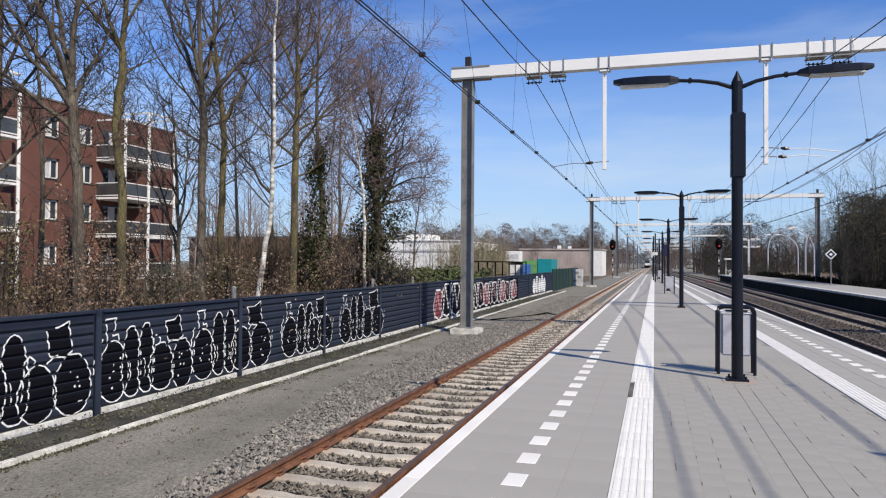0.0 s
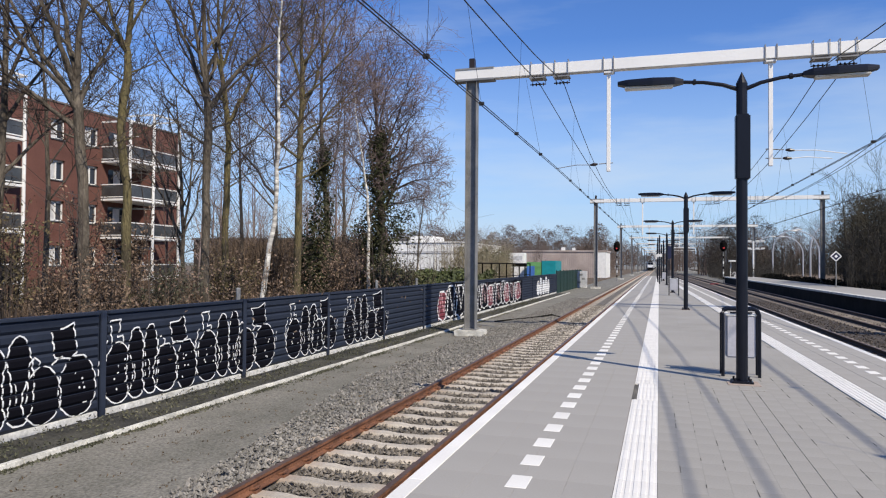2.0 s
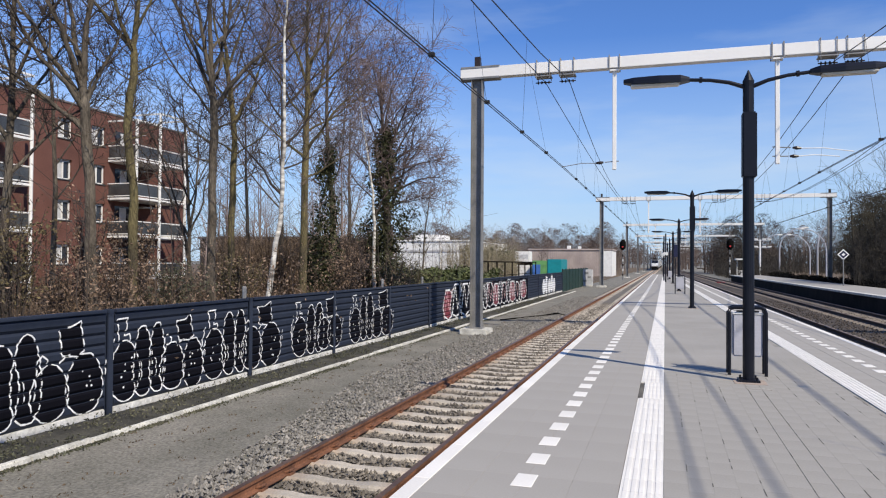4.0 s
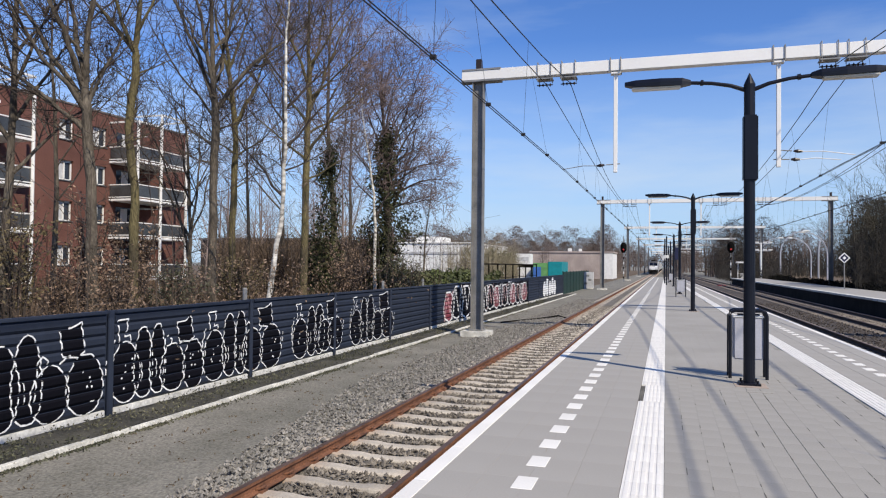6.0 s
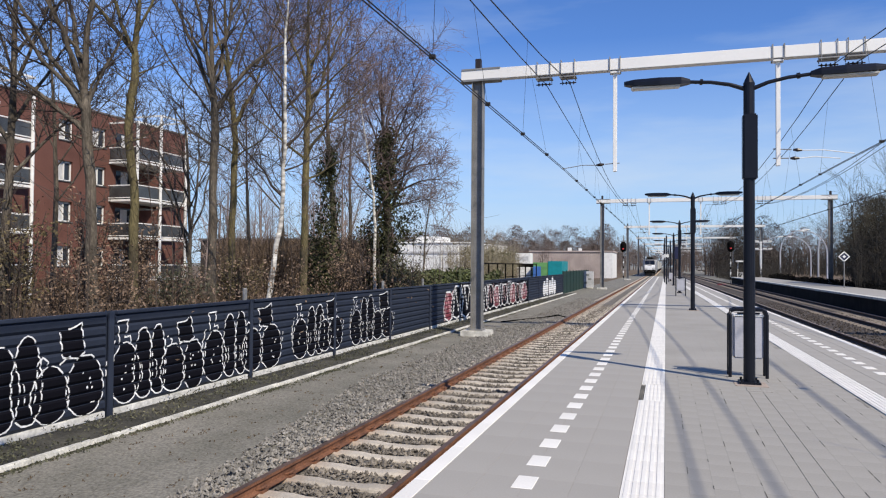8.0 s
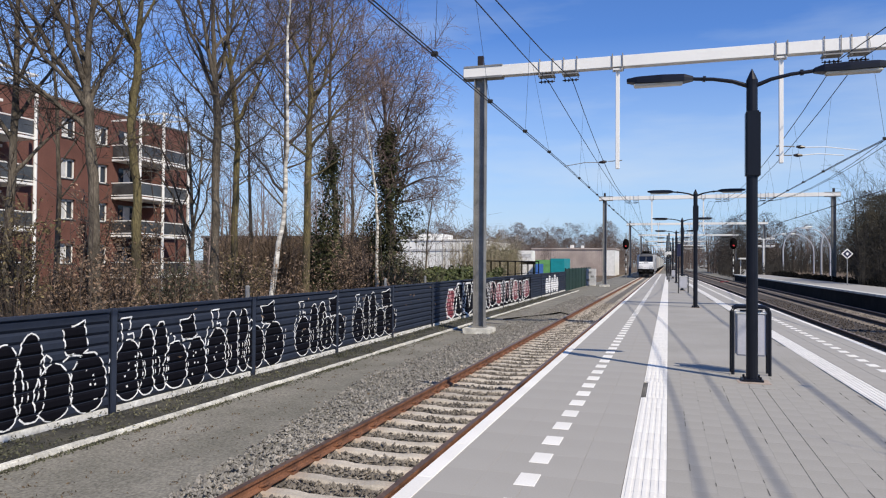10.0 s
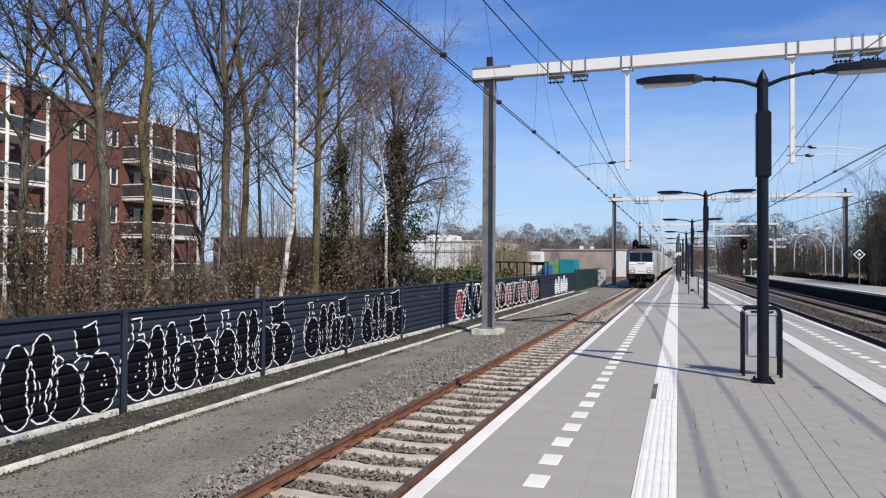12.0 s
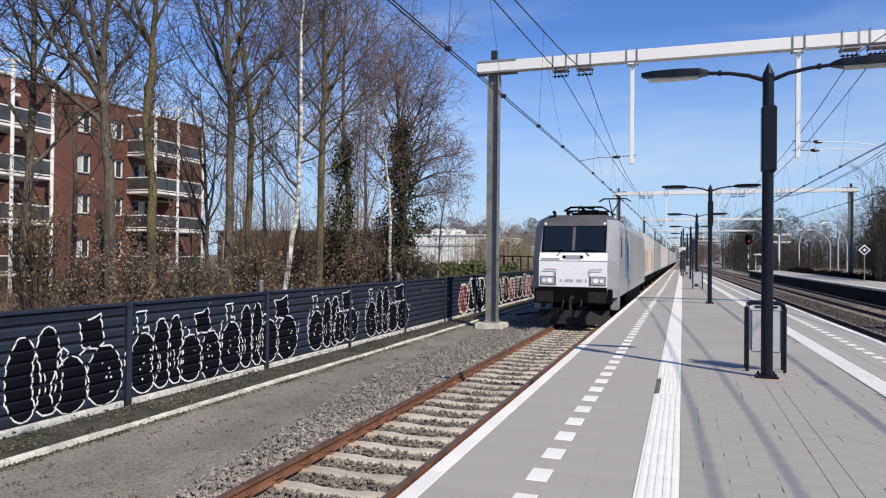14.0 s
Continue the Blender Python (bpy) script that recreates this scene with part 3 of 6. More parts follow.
def hatted(y0, y1, z0, z1, hy0, hy1, hz0, hz1):
    """A bulb with a square slanting hat."""
    pts = [(hy0 + 0.05, hz0), (hy0 + 0.02, (hz0 + hz1) / 2), (hy0 - 0.02, hz1 - 0.10), ((hy0 + hy1) / 2, hz1 - 0.09), (hy1 - 0.03, hz1), (hy1, (hz0 + hz1) / 2), (hy1 + 0.05, hz0 + 0.05), (hy1 - 0.06, hz0)]
    return pts + bulb(y0, y1, z0, z1, 26, 72, -245) + [pts[0]]


SLAT_Z, SLAT_P = -0.787, 0.169


def paint_x(z):
    """How far the painted face of the slats stands out at a height, and None in the grooves."""
    if z < -0.80:
        return FX + 0.0325
    k = (z - SLAT_Z) % SLAT_P
    if k < 0.006 or k > 0.161:
        return None
    k = min(max(k, 0.012), 0.157)
    return FX - 0.009 + (0.036 if 0.045 <= k <= 0.129 else 0.012 + 0.024 * ((k - 0.012) / 0.033 if k < 0.045 else (0.157 - k) / 0.028))


def span(pts, z):
    """The outline's reach at a height."""
    ys = [a + (c - a) * (z - b) / (d - b) for (a, b), (c, d) in zip(pts, pts[1:]) if (b - z) * (d - z) < 0]
    return (min(ys), max(ys)) if len(ys) > 1 else None


def finer(pts, step=0.025):
    out = []
    for (a, b), (c, d) in zip(pts, pts[1:]):
        n = max(1, int(math.hypot(c - a, d - b) / step))
        out.extend((a + (c - a) * k / n, b + (d - b) * k / n) for k in range(n))
    return out + [pts[-1]]


def paint_fill(t, pts, lift, material):
    """Fills an outline with paint, slat by slat, down to the plinth."""
    bands = [(-0.95, -0.802)] + [(SLAT_Z + SLAT_P * k, SLAT_Z + SLAT_P * (k + 1)) for k in range(9)]
    for lo, hi in bands:
        zs = [lo + (hi - lo) * u for u in ((0.35, 0.5, 0.65, 0.8, 0.9, 0.99) if lo < -0.9 else (0.05, 0.268, 0.5, 0.762, 0.94))]
        rows = [(z, span(pts, z)) for z in zs]
        rows = [(z, q) for z, q in rows if q]
        if len(rows) < 2:
            continue
        bm = bmesh.new()
        vs = [[bm.verts.new((paint_x(z) + lift, y, z)) for y in q] for z, q in rows]
        for p, q in zip(vs, vs[1:]):
            bm.faces.new((p[0], p[1], q[1], q[0]))
        part("paint_patch", bm, material, t)


def paint_line(t, pts, width, lift, rng, material):
    """A sprayed line that shows on the slats and breaks at the grooves."""
    run = []
    for p in finer(pts) + [None]:
        x = paint_x(p[1]) if p else None
        if x is not None:
            run.append((p[0], p[1], x))
            continue
        if len(run) > 1:
            bm = bmesh.new()
            rows = []
            for i, (a, b, x) in enumerate(run):
                c, d, _ = run[max(i - 1, 0)]
                e, f, _ = run[min(i + 1, len(run) - 1)]
                v = Vector((e - c, f - d))
                if v.length < 1e-6:
                    v = Vector((1, 0))
                q = Vector((-v.y, v.x)).normalized() * width * rng.uniform(0.4, 0.58)
                rows.append((bm.verts.new((x + lift, a + q.x, b + q.y)), bm.verts.new((x + lift, a - q.x, b - q.y))))
            for p2, q2 in zip(rows, rows[1:]):
                bm.faces.new((p2[0], q2[0], q2[1], p2[1]))
            part("paint_line", bm, material, t)
        run = []


def graffiti(letters, label):
    rng = random.Random(11)
    t = thing("graffiti", (0, 0, 0), label, "graffiti")

    def stroke(q, lift, width=0.026):
        paint_line(t, q, width, lift + 0.002, rng, M_WHITEPAINT)

    for k, (kind, y0, y1, z0, z1, *hat) in enumerate(letters):
        w = y1 - y0
        pts = arch(y0, y1, z0, z1) if kind == "arch" else hatted(y0, y1, z0, z1, *hat) if kind == "hat" else bulb(y0, y1, z0, z1)
        jit = [(a + rng.uniform(-.007, .007), b + rng.uniform(-.007, .007)) for a, b in pts[:-1]]
        jit.append(jit[0])
        lift = 0.001 + 0.0007 * k
        paint_fill(t, jit, lift, M_BLACKPAINT)
        stroke(jit, lift)
        if kind == "hook":
            a, b = y0 + 0.30 * w, z1 - 0.02
            stroke([(a - 0.10, b - 0.10), (a - 0.09, b + 0.10), (a, b + 0.17), (a + 0.09, b + 0.10), (a + 0.07, b), (a - 0.02, b - 0.02)], lift)
            stroke([(y0 + 0.05, z0 + 0.30), (y0 + 0.10, z0 + 0.52), (y0 + 0.08, z0 + 0.66)], lift, 0.026)
        elif kind == "cap":
            a = y0 + 0.42 * w
            stroke([(a - 0.10, z1 - 0.04), (a - 0.11, z1 + 0.20), (a - 0.14, z1 + 0.36), (a + 0.10, z1 + 0.37), (a + 0.07, z1 + 0.18)], lift)
            stroke([(a + 0.07, z1 + 0.18), (a + 0.02, z1 + 0.08), (a + 0.14, z1 + 0.10), (a + 0.17, z1 - 0.02), (a + 0.06, z1 - 0.03)], lift, 0.028)
            stroke([(y0 - 0.04, z0 + 0.45), (y0 - 0.02, z0 + 0.75), (y0 + 0.08, z1 + 0.05)], lift, 0.028)
        elif kind == "arch":
            stroke([(y0 + 0.42 * w, z0 + 0.28), (y0 + 0.45 * w, z0 + 0.45), (y0 + 0.40 * w, z0 + 0.60)], lift, 0.02)
        if kind in ("hat", "cap"):
            for _ in range(8):
                a, b = y0 + w * rng.uniform(0.25, 0.78), z0 + (z1 - z0) * rng.uniform(0.15, 0.7)
                stroke([(a, b), (a + 0.032, b + 0.012)], lift, 0.034)
        if kind == "hat":
            stroke([(hat[0] + 0.02, hat[2] - 0.10), (hat[0] + 0.10, hat[2] - 0.02), (hat[0] + 0.20, hat[2] + 0.01)], lift, 0.026)
            stroke([(y1 + 0.05, z0 + 0.55), (y1 + 0.06, z0 + 0.78)], lift, 0.022)
    return t


WORD_A = [("bulb", 7.10, 7.66, -0.75, 0.42), ("arch", 7.50, 8.06, -0.73, 0.53), ("hook", 7.84, 8.52, -0.78, 0.05), ("hat", 8.47, 9.20, -0.79, 0.16, 8.34, 8.78, 0.15, 0.66)]
WORD_B = [("cap", 9.36, 10.03, -0.75, 0.26), ("arch", 9.86, 10.37, -0.74, 0.47), ("arch", 10.25, 10.70, -0.72, 0.50), ("hook", 10.55, 11.22, -0.75, 0.11), ("hat", 11.17, 11.77, -0.81, 0.15, 10.99, 11.42, 0.12, 0.58)]
WORD_C = [("cap", 11.76, 12.51, -0.76, 0.24), ("arch", 12.37, 12.90, -0.74, 0.54), ("arch", 12.80, 13.28, -0.75, 0.57), ("hook", 13.07, 13.89, -0.76, 0.17), ("hat", 13.80, 14.69, -0.79, 0.21, 13.73, 14.26, 0.19, 0.68)]
WORD_D = [("cap", 15.22, 16.01, -0.75, 0.22), ("arch", 15.90, 16.45, -0.74, 0.50), ("arch", 16.31, 16.91, -0.75, 0.53), ("hook", 16.53, 17.28, -0.72, 0.12), ("hat", 17.11, 17.97, -0.73, 0.17, 17.02, 17.57, 0.12, 0.69)]
WORD_E = [("cap", 18.49, 19.32, -0.76, 0.25), ("arch", 19.15, 19.76, -0.73, 0.58), ("arch", 19.60, 20.25, -0.75, 0.64), ("hook", 20.04, 20.95, -0.75, 0.13), ("hat", 20.80, 21.83, -0.77, 0.20, 20.63, 21.32, 0.14, 0.72)]
for w in (WORD_A, WORD_B, WORD_C, WORD_D, WORD_E):
    graffiti(w, "black bulb letters with white outline sprayed on the barrier")


def colour_graffiti():
    rng = random.Random(23)
    t = thing("graffiti", (0, 0, 0), "red, black and white letters sprayed on the barrier", "graffiti")
    for k in range(11):
        a = 29.4 + 1.5 * k
        top = 0.52 + rng.uniform(0, .18)
        paint_fill(t, [(a, -0.78), (a + 1.5, -0.78), (a + 1.5, top), (a + 0.7, top + 0.06), (a, top), (a, -0.78)], 0.001, M_BLACKPAINT)
    inks = [M_REDPAINT, M_BLACKPAINT, M_BLACKPAINT, M_BLACKPAINT, M_REDPAINT, M_BLACKPAINT, M_BLACKPAINT]
    y, count = 28.1, 0
    while y < 45.5:
        w = rng.uniform(1.2, 2.2)
        h0, h1 = rng.uniform(-0.78, -0.66), rng.uniform(0.45, 0.7)
        pts = [(y + a + rng.uniform(-.12, .12), b) for a, b in arch(-w / 2, w / 2, h0, h1, 9)]
        pts.append(pts[0])
        lift = 0.002 + 0.0006 * count
        paint_fill(t, pts, lift, inks[count % len(inks)])
        paint_line(t, pts, 0.075, lift + 0.002, rng, M_WHITEPAINT)
        z = [(y - 0.35 * w, h0 + 0.05), (y - 0.1 * w, h1 - 0.1), (y + 0.1 * w, h0 + 0.3), (y + 0.35 * w, h1)]
        paint_line(t, z, 0.09, lift + 0.002, rng, M_WHITEPAINT if count % 3 else M_PINKPAINT)
        y += w * 0.72
        count += 1
    for i in range(5):
        yy = 52.4 + i * 1.25
        pts = [(yy + a + rng.uniform(-.08, .08), b + rng.uniform(-.05, .05)) for a, b in arch(-0.75, 0.75, -0.72, 0.45 + 0.2 * (i % 2), 14)]
        pts.append(pts[0])
        paint_fill(t, pts, 0.002 + 0.0007 * i, M_WHITEPAINT)


colour_graffiti()


# ---- overhead line gantries ----
def gantry(y, xr=15.3, detail=True):
    t = thing("overhead_gantry", (0, y, 0), "cream portal beam on grey steel masts over the tracks", "gantry", "overhead gantries")
    for x in (-6.46, xr):
        b = bmesh.new()
        h = [(-0.2, -0.17), (-0.178, -0.17), (-0.178, -0.012), (0.178, -0.012), (0.178, -0.17), (0.2, -0.17), (0.2, 0.17), (0.178, 0.17), (0.178, 0.012), (-0.178, 0.012), (-0.178, 0.17), (-0.2, 0.17)]
        f = b.faces.new([b.verts.new((x + px, py, G)) for px, py in h])
        r = bmesh.ops.extrude_face_region(b, geom=[f])
        bmesh.ops.translate(b, vec=(0, 0, 8.17 - G), verts=[g for g in r["geom"] if isinstance(g, bmesh.types.BMVert)])
        bmesh.ops.recalc_face_normals(b, faces=b.faces[:])
        m = part("mast", b, M_MAST, t)
        b = box(x - 0.26, x + 0.26, -0.26, 0.26, G + 0.2, G + 0.235)
        for i in (-1, 1):
            for j in (-1, 1):
                tube([(x + 0.21 * i, 0.21 * j, G + 0.2), (x + 0.21 * i, 0.21 * j, G + 0.30)], 0.022, 6, b)
        part("base_plate", b, M_STEEL, m)
        part("footing", box(x - 0.5, x + 0.5, -0.5, 0.5, G - 0.05, G + 0.19, 0.03), M_KERB, t, "pale concrete footing")
        part("mast_head", box(x - 0.1, x + 0.1, -0.1, 0.1, 8.62, 9.0, 0.01), M_INSUL, t)
    b = box(-7.07, xr + 0.6, -0.17, 0.17, 8.22, 8.60, 0.012)
    part("beam", b, M_CREAM, t)
    for x in (-6.35, xr - 0.1):
        part("end_sleeve", box(x - 0.72, x + 0.72, -0.2, 0.2, 8.16, 8.24, 0.01, box(x - 0.7, x + 0.72, -0.19, 0.19, 8.57, 8.63)), M_STEEL, t)
    for x, bot in ((-1.65, 4.78), (3.41, 4.80)):
        h = part("hanger", box(x - 0.065, x + 0.065, -0.065, 0.065, bot, 8.22, 0.01), M_CREAM, t)
        b = box(x - 0.16, x + 0.16, -0.14, 0.14, 8.12, 8.19, 0.01)
        part("flange", b, M_CREAM, h)
        for s in (-0.17, 0.17):
            part("clamp", tube([(x + s, -0.19, 8.15), (x + s, -0.19, 8.66), (x + s, 0.19, 8.66), (x + s, 0.19, 8.15)], 0.022, 4), M_STEEL, h)
    for x in (-4.07, -3.24, 4.85, 5.6, 9.0, 9.7):
        for q in (-0.23, 0.23):
            part("clamp", tube([(x + q, -0.2, 8.02), (x + q, -0.2, 8.68), (x + q, 0.2, 8.68), (x + q, 0.2, 8.02)], 0.016, 5), M_STEEL, t)
        c = part("clamp_bar", box(x - 0.28, x + 0.28, -0.22, 0.22, 8.09, 8.13), M_STEEL, t)
        b = tube([(x - 0.28, 0, 7.92), (x + 0.28, 0, 7.92)], 0.02, 6)
        for k in range(4):
            xx = x - 0.19 + 0.125 * k
            tube([(xx - 0.03, 0, 7.92), (xx, 0, 7.92), (xx + 0.03, 0, 7.92)], [0.025, 0.07, 0.025], 8, b)
        part("insulator", b, M_INSUL, c)
    arms = [((-1.65, 0, 5.07), (-3.45, 0, 4.93), -1), ((3.41, 0, 5.35), (right_x(y) + 2.0, 0, 5.12), 1), ((3.41, 0, 5.05), (right_x(y) + 1.6, 0, 4.98), 1)]
    for a, e, s in arms:
        a, e = Vector(a), Vector(e)
        b = tube([a + Vector((-0.15 * s, 0, 0.0)), a + (e - a) * 0.18], 0.018, 6)
        m = part("registration_arm", b, M_STEEL, t)
        p = a + (e - a) * 0.2
        part("insulator", tube([p, p + (e - a).normalized() * 0.12, p + (e - a).normalized() * 0.26], [0.03, 0.06, 0.03], 8), M_INSUL, m)
        part("rod", tube([p + (e - a).normalized() * 0.26, a + (e - a) * 0.6 + Vector((0, 0, 0.05)), e], 0.014, 6), M_CREAM if s > 0 else M_STEEL, m)
    return t


GY = [24.63 + 52.35 * i for i in range(8)]
g0 = gantry(GY[0])
for y in GY[1:]:
    copy_thing(g0, pose(0, y, 0))


def overhead_line(name, fx, label, heavy, sway, pinch=3.2):
    """Contact wire, messenger wires and droppers of one track."""
    t = thing(name, (0, 0, 0), label, "overhead wire", "overhead wires")
    ends = [GY[0] - 52.35] + GY
    def sx(s, u):
        return s * (1 - pinch * u * (1 - u))
    for s in (-0.03, 0.03):
        part("contact_wire", tube([(fx(y) + s, y, 4.90) for y in ends], 0.011 if heavy else 0.009, 6), M_WIRE, t)
    for s in sway:
        pts = []
        for a, b in zip(ends, ends[1:]):
            for k in range(10):
                u = k / 10
                pts.append((fx(a + (b - a) * u) + sx(s, u), a + (b - a) * u, 7.92 - 5.6 * u * (1 - u)))
        part("messenger_wire", tube(pts, 0.0145, 5), M_WIRE, t)
    n = 0
    for a, b in zip(ends[:4], ends[1:5]):
        for k in range(1, 15):
            u = k / 15
            y = a + (b - a) * u
            s = sway[k % len(sway)]
            part("dropper", tube([(fx(y), y, 4.9), (fx(y) + 0.05 * s, y, 5.05), (fx(y) + sx(s, u), y, 7.92 - 5.6 * u * (1 - u))], 0.0045, 4), M_WIRE, t)
            part("dropper_clamp", box(fx(y) - 0.05, fx(y) + 0.05, y - 0.03, y + 0.03, 4.875, 4.945), M_WIRE, t)
    return t


overhead_line("overhead_wire", lambda y: -3.36 + (0.0145 * (y - 24.63) if y < 24.63 else 0.004 * min(y - 24.63, 52)), "dark contact wire with droppers over the near track", True, (-0.65, 0.18))
overhead_line("overhead_wire", lambda y: right_x(y) + 1.75 + 0.012 * max(0.0, 22 - y), "dark contact wire with droppers over the middle track", True, (-0.36, 0.27), 0.5)
overhead_line("overhead_wire", lambda y: right_x(y) + 5.75, "dark contact wire with droppers over the far track", True, (-0.3, 0.4))


# ---- platform furniture ----
def street_lamp(x, y):
    t = thing("platform_lamp", (x, y, 0), "black-blue twin-arm platform lamp on a round pole", "street lamp", "platform lamps")
    part("pole", tube([(0, 0, 0.02), (0, 0, 4.12), (0, 0, 4.2), (0, 0, 4.33), (0, 0, 4.36)], [0.078, 0.074, 0.078, 0.02, 0.006], 16), M_LAMP, t, smooth=False)
    part("speaker_sleeve", box(-0.088, 0.105, -0.095, 0.095, 2.84, 3.76, 0.02), M_LAMP, t)
    b = box(-0.14, 0.14, -0.14, 0.14, 0.0, 0.035, 0.006)
    for i in (-1, 1):
        for j in (-1, 1):
            tube([(0.1 * i, 0.1 * j, 0.03), (0.1 * i, 0.1 * j, 0.075)], 0.016, 6, b)
    part("base_plate", b, M_LAMP, t)
    part("base_slab", box(-0.20, 0.22, -0.26, 0.16, -0.01, 0.005), M_FOOT, t, "tan mortar patch at the foot")
    for s in (-1, 1):
        a = part("arm", tube([(0.04 * s, 0, 4.12), (0.25 * s, 0, 4.20), (0.5 * s, 0, 4.25), (0.85 * s, 0, 4.28)], [0.032, 0.028, 0.026, 0.026], 10), M_LAMP, t)
        part("collar", tube([(0.61 * s, 0, 4.262), (0.65 * s, 0, 4.266)], 0.042, 10), M_LAMP, a)
        b = bmesh.new()
        secs = [(0.78, 0.05, 4.25, 4.31), (0.9, 0.09, 4.235, 4.345), (1.2, 0.115, 4.235, 4.355), (1.55, 0.10, 4.25, 4.35), (1.70, 0.05, 4.28, 4.335)]
        rings = []
        for px, w, z0, z1 in secs:
            rings.append([b.verts.new((px * s, yy, zz)) for yy, zz in ((-w, z0), (-w, (z0 + z1) / 2), (-w * 0.6, z1), (w * 0.6, z1), (w, (z0 + z1) / 2), (w, z0))])
        for p, q in zip(rings, rings[1:]):
            for k in range(6):
                b.faces.new((p[k], p[(k + 1) % 6], q[(k + 1) % 6], q[k]))
        b.faces.new(rings[0]), b.faces.new(rings[-1])
        bmesh.ops.recalc_face_normals(b, faces=b.faces[:])
        h = part("lamp_head", b, M_LAMP, t)
        b = bmesh.new()
        x0, x1 = sorted((0.92 * s, 1.6 * s))
        part("lens", box(x0, x1, -0.08, 0.08, 4.205, 4.245, 0.012, b), M_LENS, h, "pale glass underside")
    return t


l0 = street_lamp(1.09, 10.5)
l0.scale = (0.98, 0.98, 0.98)
for i in range(1, 6):
    y = 10.5 + 16.6 * i
    copy_thing(l0, pose(1.195 - 0.00975 * y, y, 0))


def litter_bin(x, y):
    t = thing("litter_bin", (x, y, 0), "grey litter bin hung in a black tubular frame", "bin", "litter bins")
    pts = [(-0.245, 0, 0), (-0.245, 0, 0.90), (-0.225, 0, 0.955), (-0.18, 0, 0.975), (0.18, 0, 0.975), (0.225, 0, 0.955), (0.245, 0, 0.90), (0.245, 0, 0)]
    part("frame", tube(pts, 0.024, 10), M_LAMP, t)
    part("back_frame", tube([(px, 0.26, pz) for px, _, pz in pts], 0.024, 10), M_LAMP, t)
    b = box(-0.20, 0.20, 0.02, 0.24, 0.27, 0.90, 0.02)
    part("body", b, M_BIN, t)
    part("rim", box(-0.21, 0.21, 0.01, 0.25, 0.87, 0.905, 0.01), M_WTRIM, t)
    part("opening", box(-0.15, 0.15, 0.0, 0.02, 0.91, 0.935), M_LAMP, t)
    return t


b0 = litter_bin(1.135, 11.04)
copy_thing(b0, pose(0.76, 39.6, 0))
copy_thing(b0, pose(0.5, 73.0, 0))
dc = part("drain_cover", box(1.0, 1.3, 9.86, 9.98, -0.004, 0.0045), M_JOINT)
tagged(dc, "small dark drain cover in the paving", "drain cover")
for x, y in ((0.55, 66),):
    b = box(-0.28, 0.28, -0.05, 0.05, 2.2, 3.3, 0.02)
    t = thing("information_board", (x + 0.3, y, 0), "dark blue station board on a slim post", "sign", "station boards")
    part("board", b, M_SIGNBLUE, t)
    part("post", tube([(0, 0, 0), (0, 0, 2.25)], 0.05, 8), M_LAMP, t)
for x, y in ((0.05, 64.0), (-0.1, 70.0), (-0.2, 88)):
    t = thing("clock_post", (x, y, 0), "slim dark post with a small white lit face", "post", "slim posts")
    part("post", tube([(0, 0, 0), (0, 0, 4.2)], 0.06, 8), M_LAMP, t)
    part("face", box(-0.2, 0.2, -0.06, 0.06, 2.3, 2.62, 0.05), M_WTRIM, t)


def signal(x, y, h=4.6):
    t = thing("rail_signal", (x, y, G), "black railway signal showing red on a striped mast", "signal", "rail signals")
    p = part("mast", tube([(0, 0, 0), (0, 0, h + 2.6)], 0.07, 8), M_STEEL, t)
    for k in range(5):
        part("stripe", tube([(0, 0, 0.6 + 0.75 * k), (0, 0, 0.95 + 0.75 * k)], 0.085, 8), M_WTRIM if k % 2 else M_UNDER, p)
    b = tube([(0, -0.2, h), (0, -0.22, h + 0.4), (0, -0.22, h + 1.2), (0, -0.2, h + 1.6)], [0.2, 0.48, 0.48, 0.2], 12)
    part("screen", b, M_UNDER, t)
    part("lamp", tube([(0, -0.72, h + 0.5), (0, -0.76, h + 0.5)], 0.12, 12), M_RED, t, "glowing red light")
    return t


s0 = signal(-6.25, 113)
copy_thing(s0, pose(8.85, 109, G))


def diamond_sign(x, y):
    t = thing("diamond_sign", (x, y, 0), "blue and white diamond sign on a thin post", "sign")
    part("post", tube([(0, 0, 0), (0, 0, 2.05)], 0.04, 8), M_STEEL, t)
    def dia(r, y0, y1):
        b = box(-r, r, y0, y1, -r, r)
        bmesh.ops.rotate(b, cent=(0, 0, 0), matrix=Matrix.Rotation(radians(45), 3, "Y"), verts=b.verts[:])
        bmesh.ops.translate(b, vec=(0, 0, 2.4), verts=b.verts[:])
        return b
    a = part("plate", dia(0.29, -0.02, 0.02), M_WTRIM, t)
    part("field", dia(0.22, -0.03, 0.0), M_SIGNBLUE, a)
    part("mark", dia(0.09, -0.036, 0.0), M_WTRIM, a)
    return t


diamond_sign(13.05, 61.0)


def arch_lamp(x, y, s, h=8.2):
    t = thing("arched_street_lamp", (x, y, G + 0.5), "tall pale street lamp with a curved arm", "street lamp", "arched street lamps")
    pts = [(0, 0, 0), (0, 0, h * 0.55)] + [(s * (3.6 - 3.6 * math.cos(a)), 0, h * 0.55 + h * 0.45 * math.sin(a)) for a in (0.3, 0.6, 0.9, 1.2, 1.5)]
    part("pole", tube(pts, [0.12, 0.11, 0.10, 0.09, 0.085, 0.08, 0.07], 8), M_BIN, t)
    e = Vector(pts[-1])
    part("lamp_head", tube([e, e + Vector((s * 0.5, 0, 0.02)), e + Vector((s * 1.1, 0, 0))], [0.07, 0.16, 0.06], 8), M_WTRIM, t)
    return t


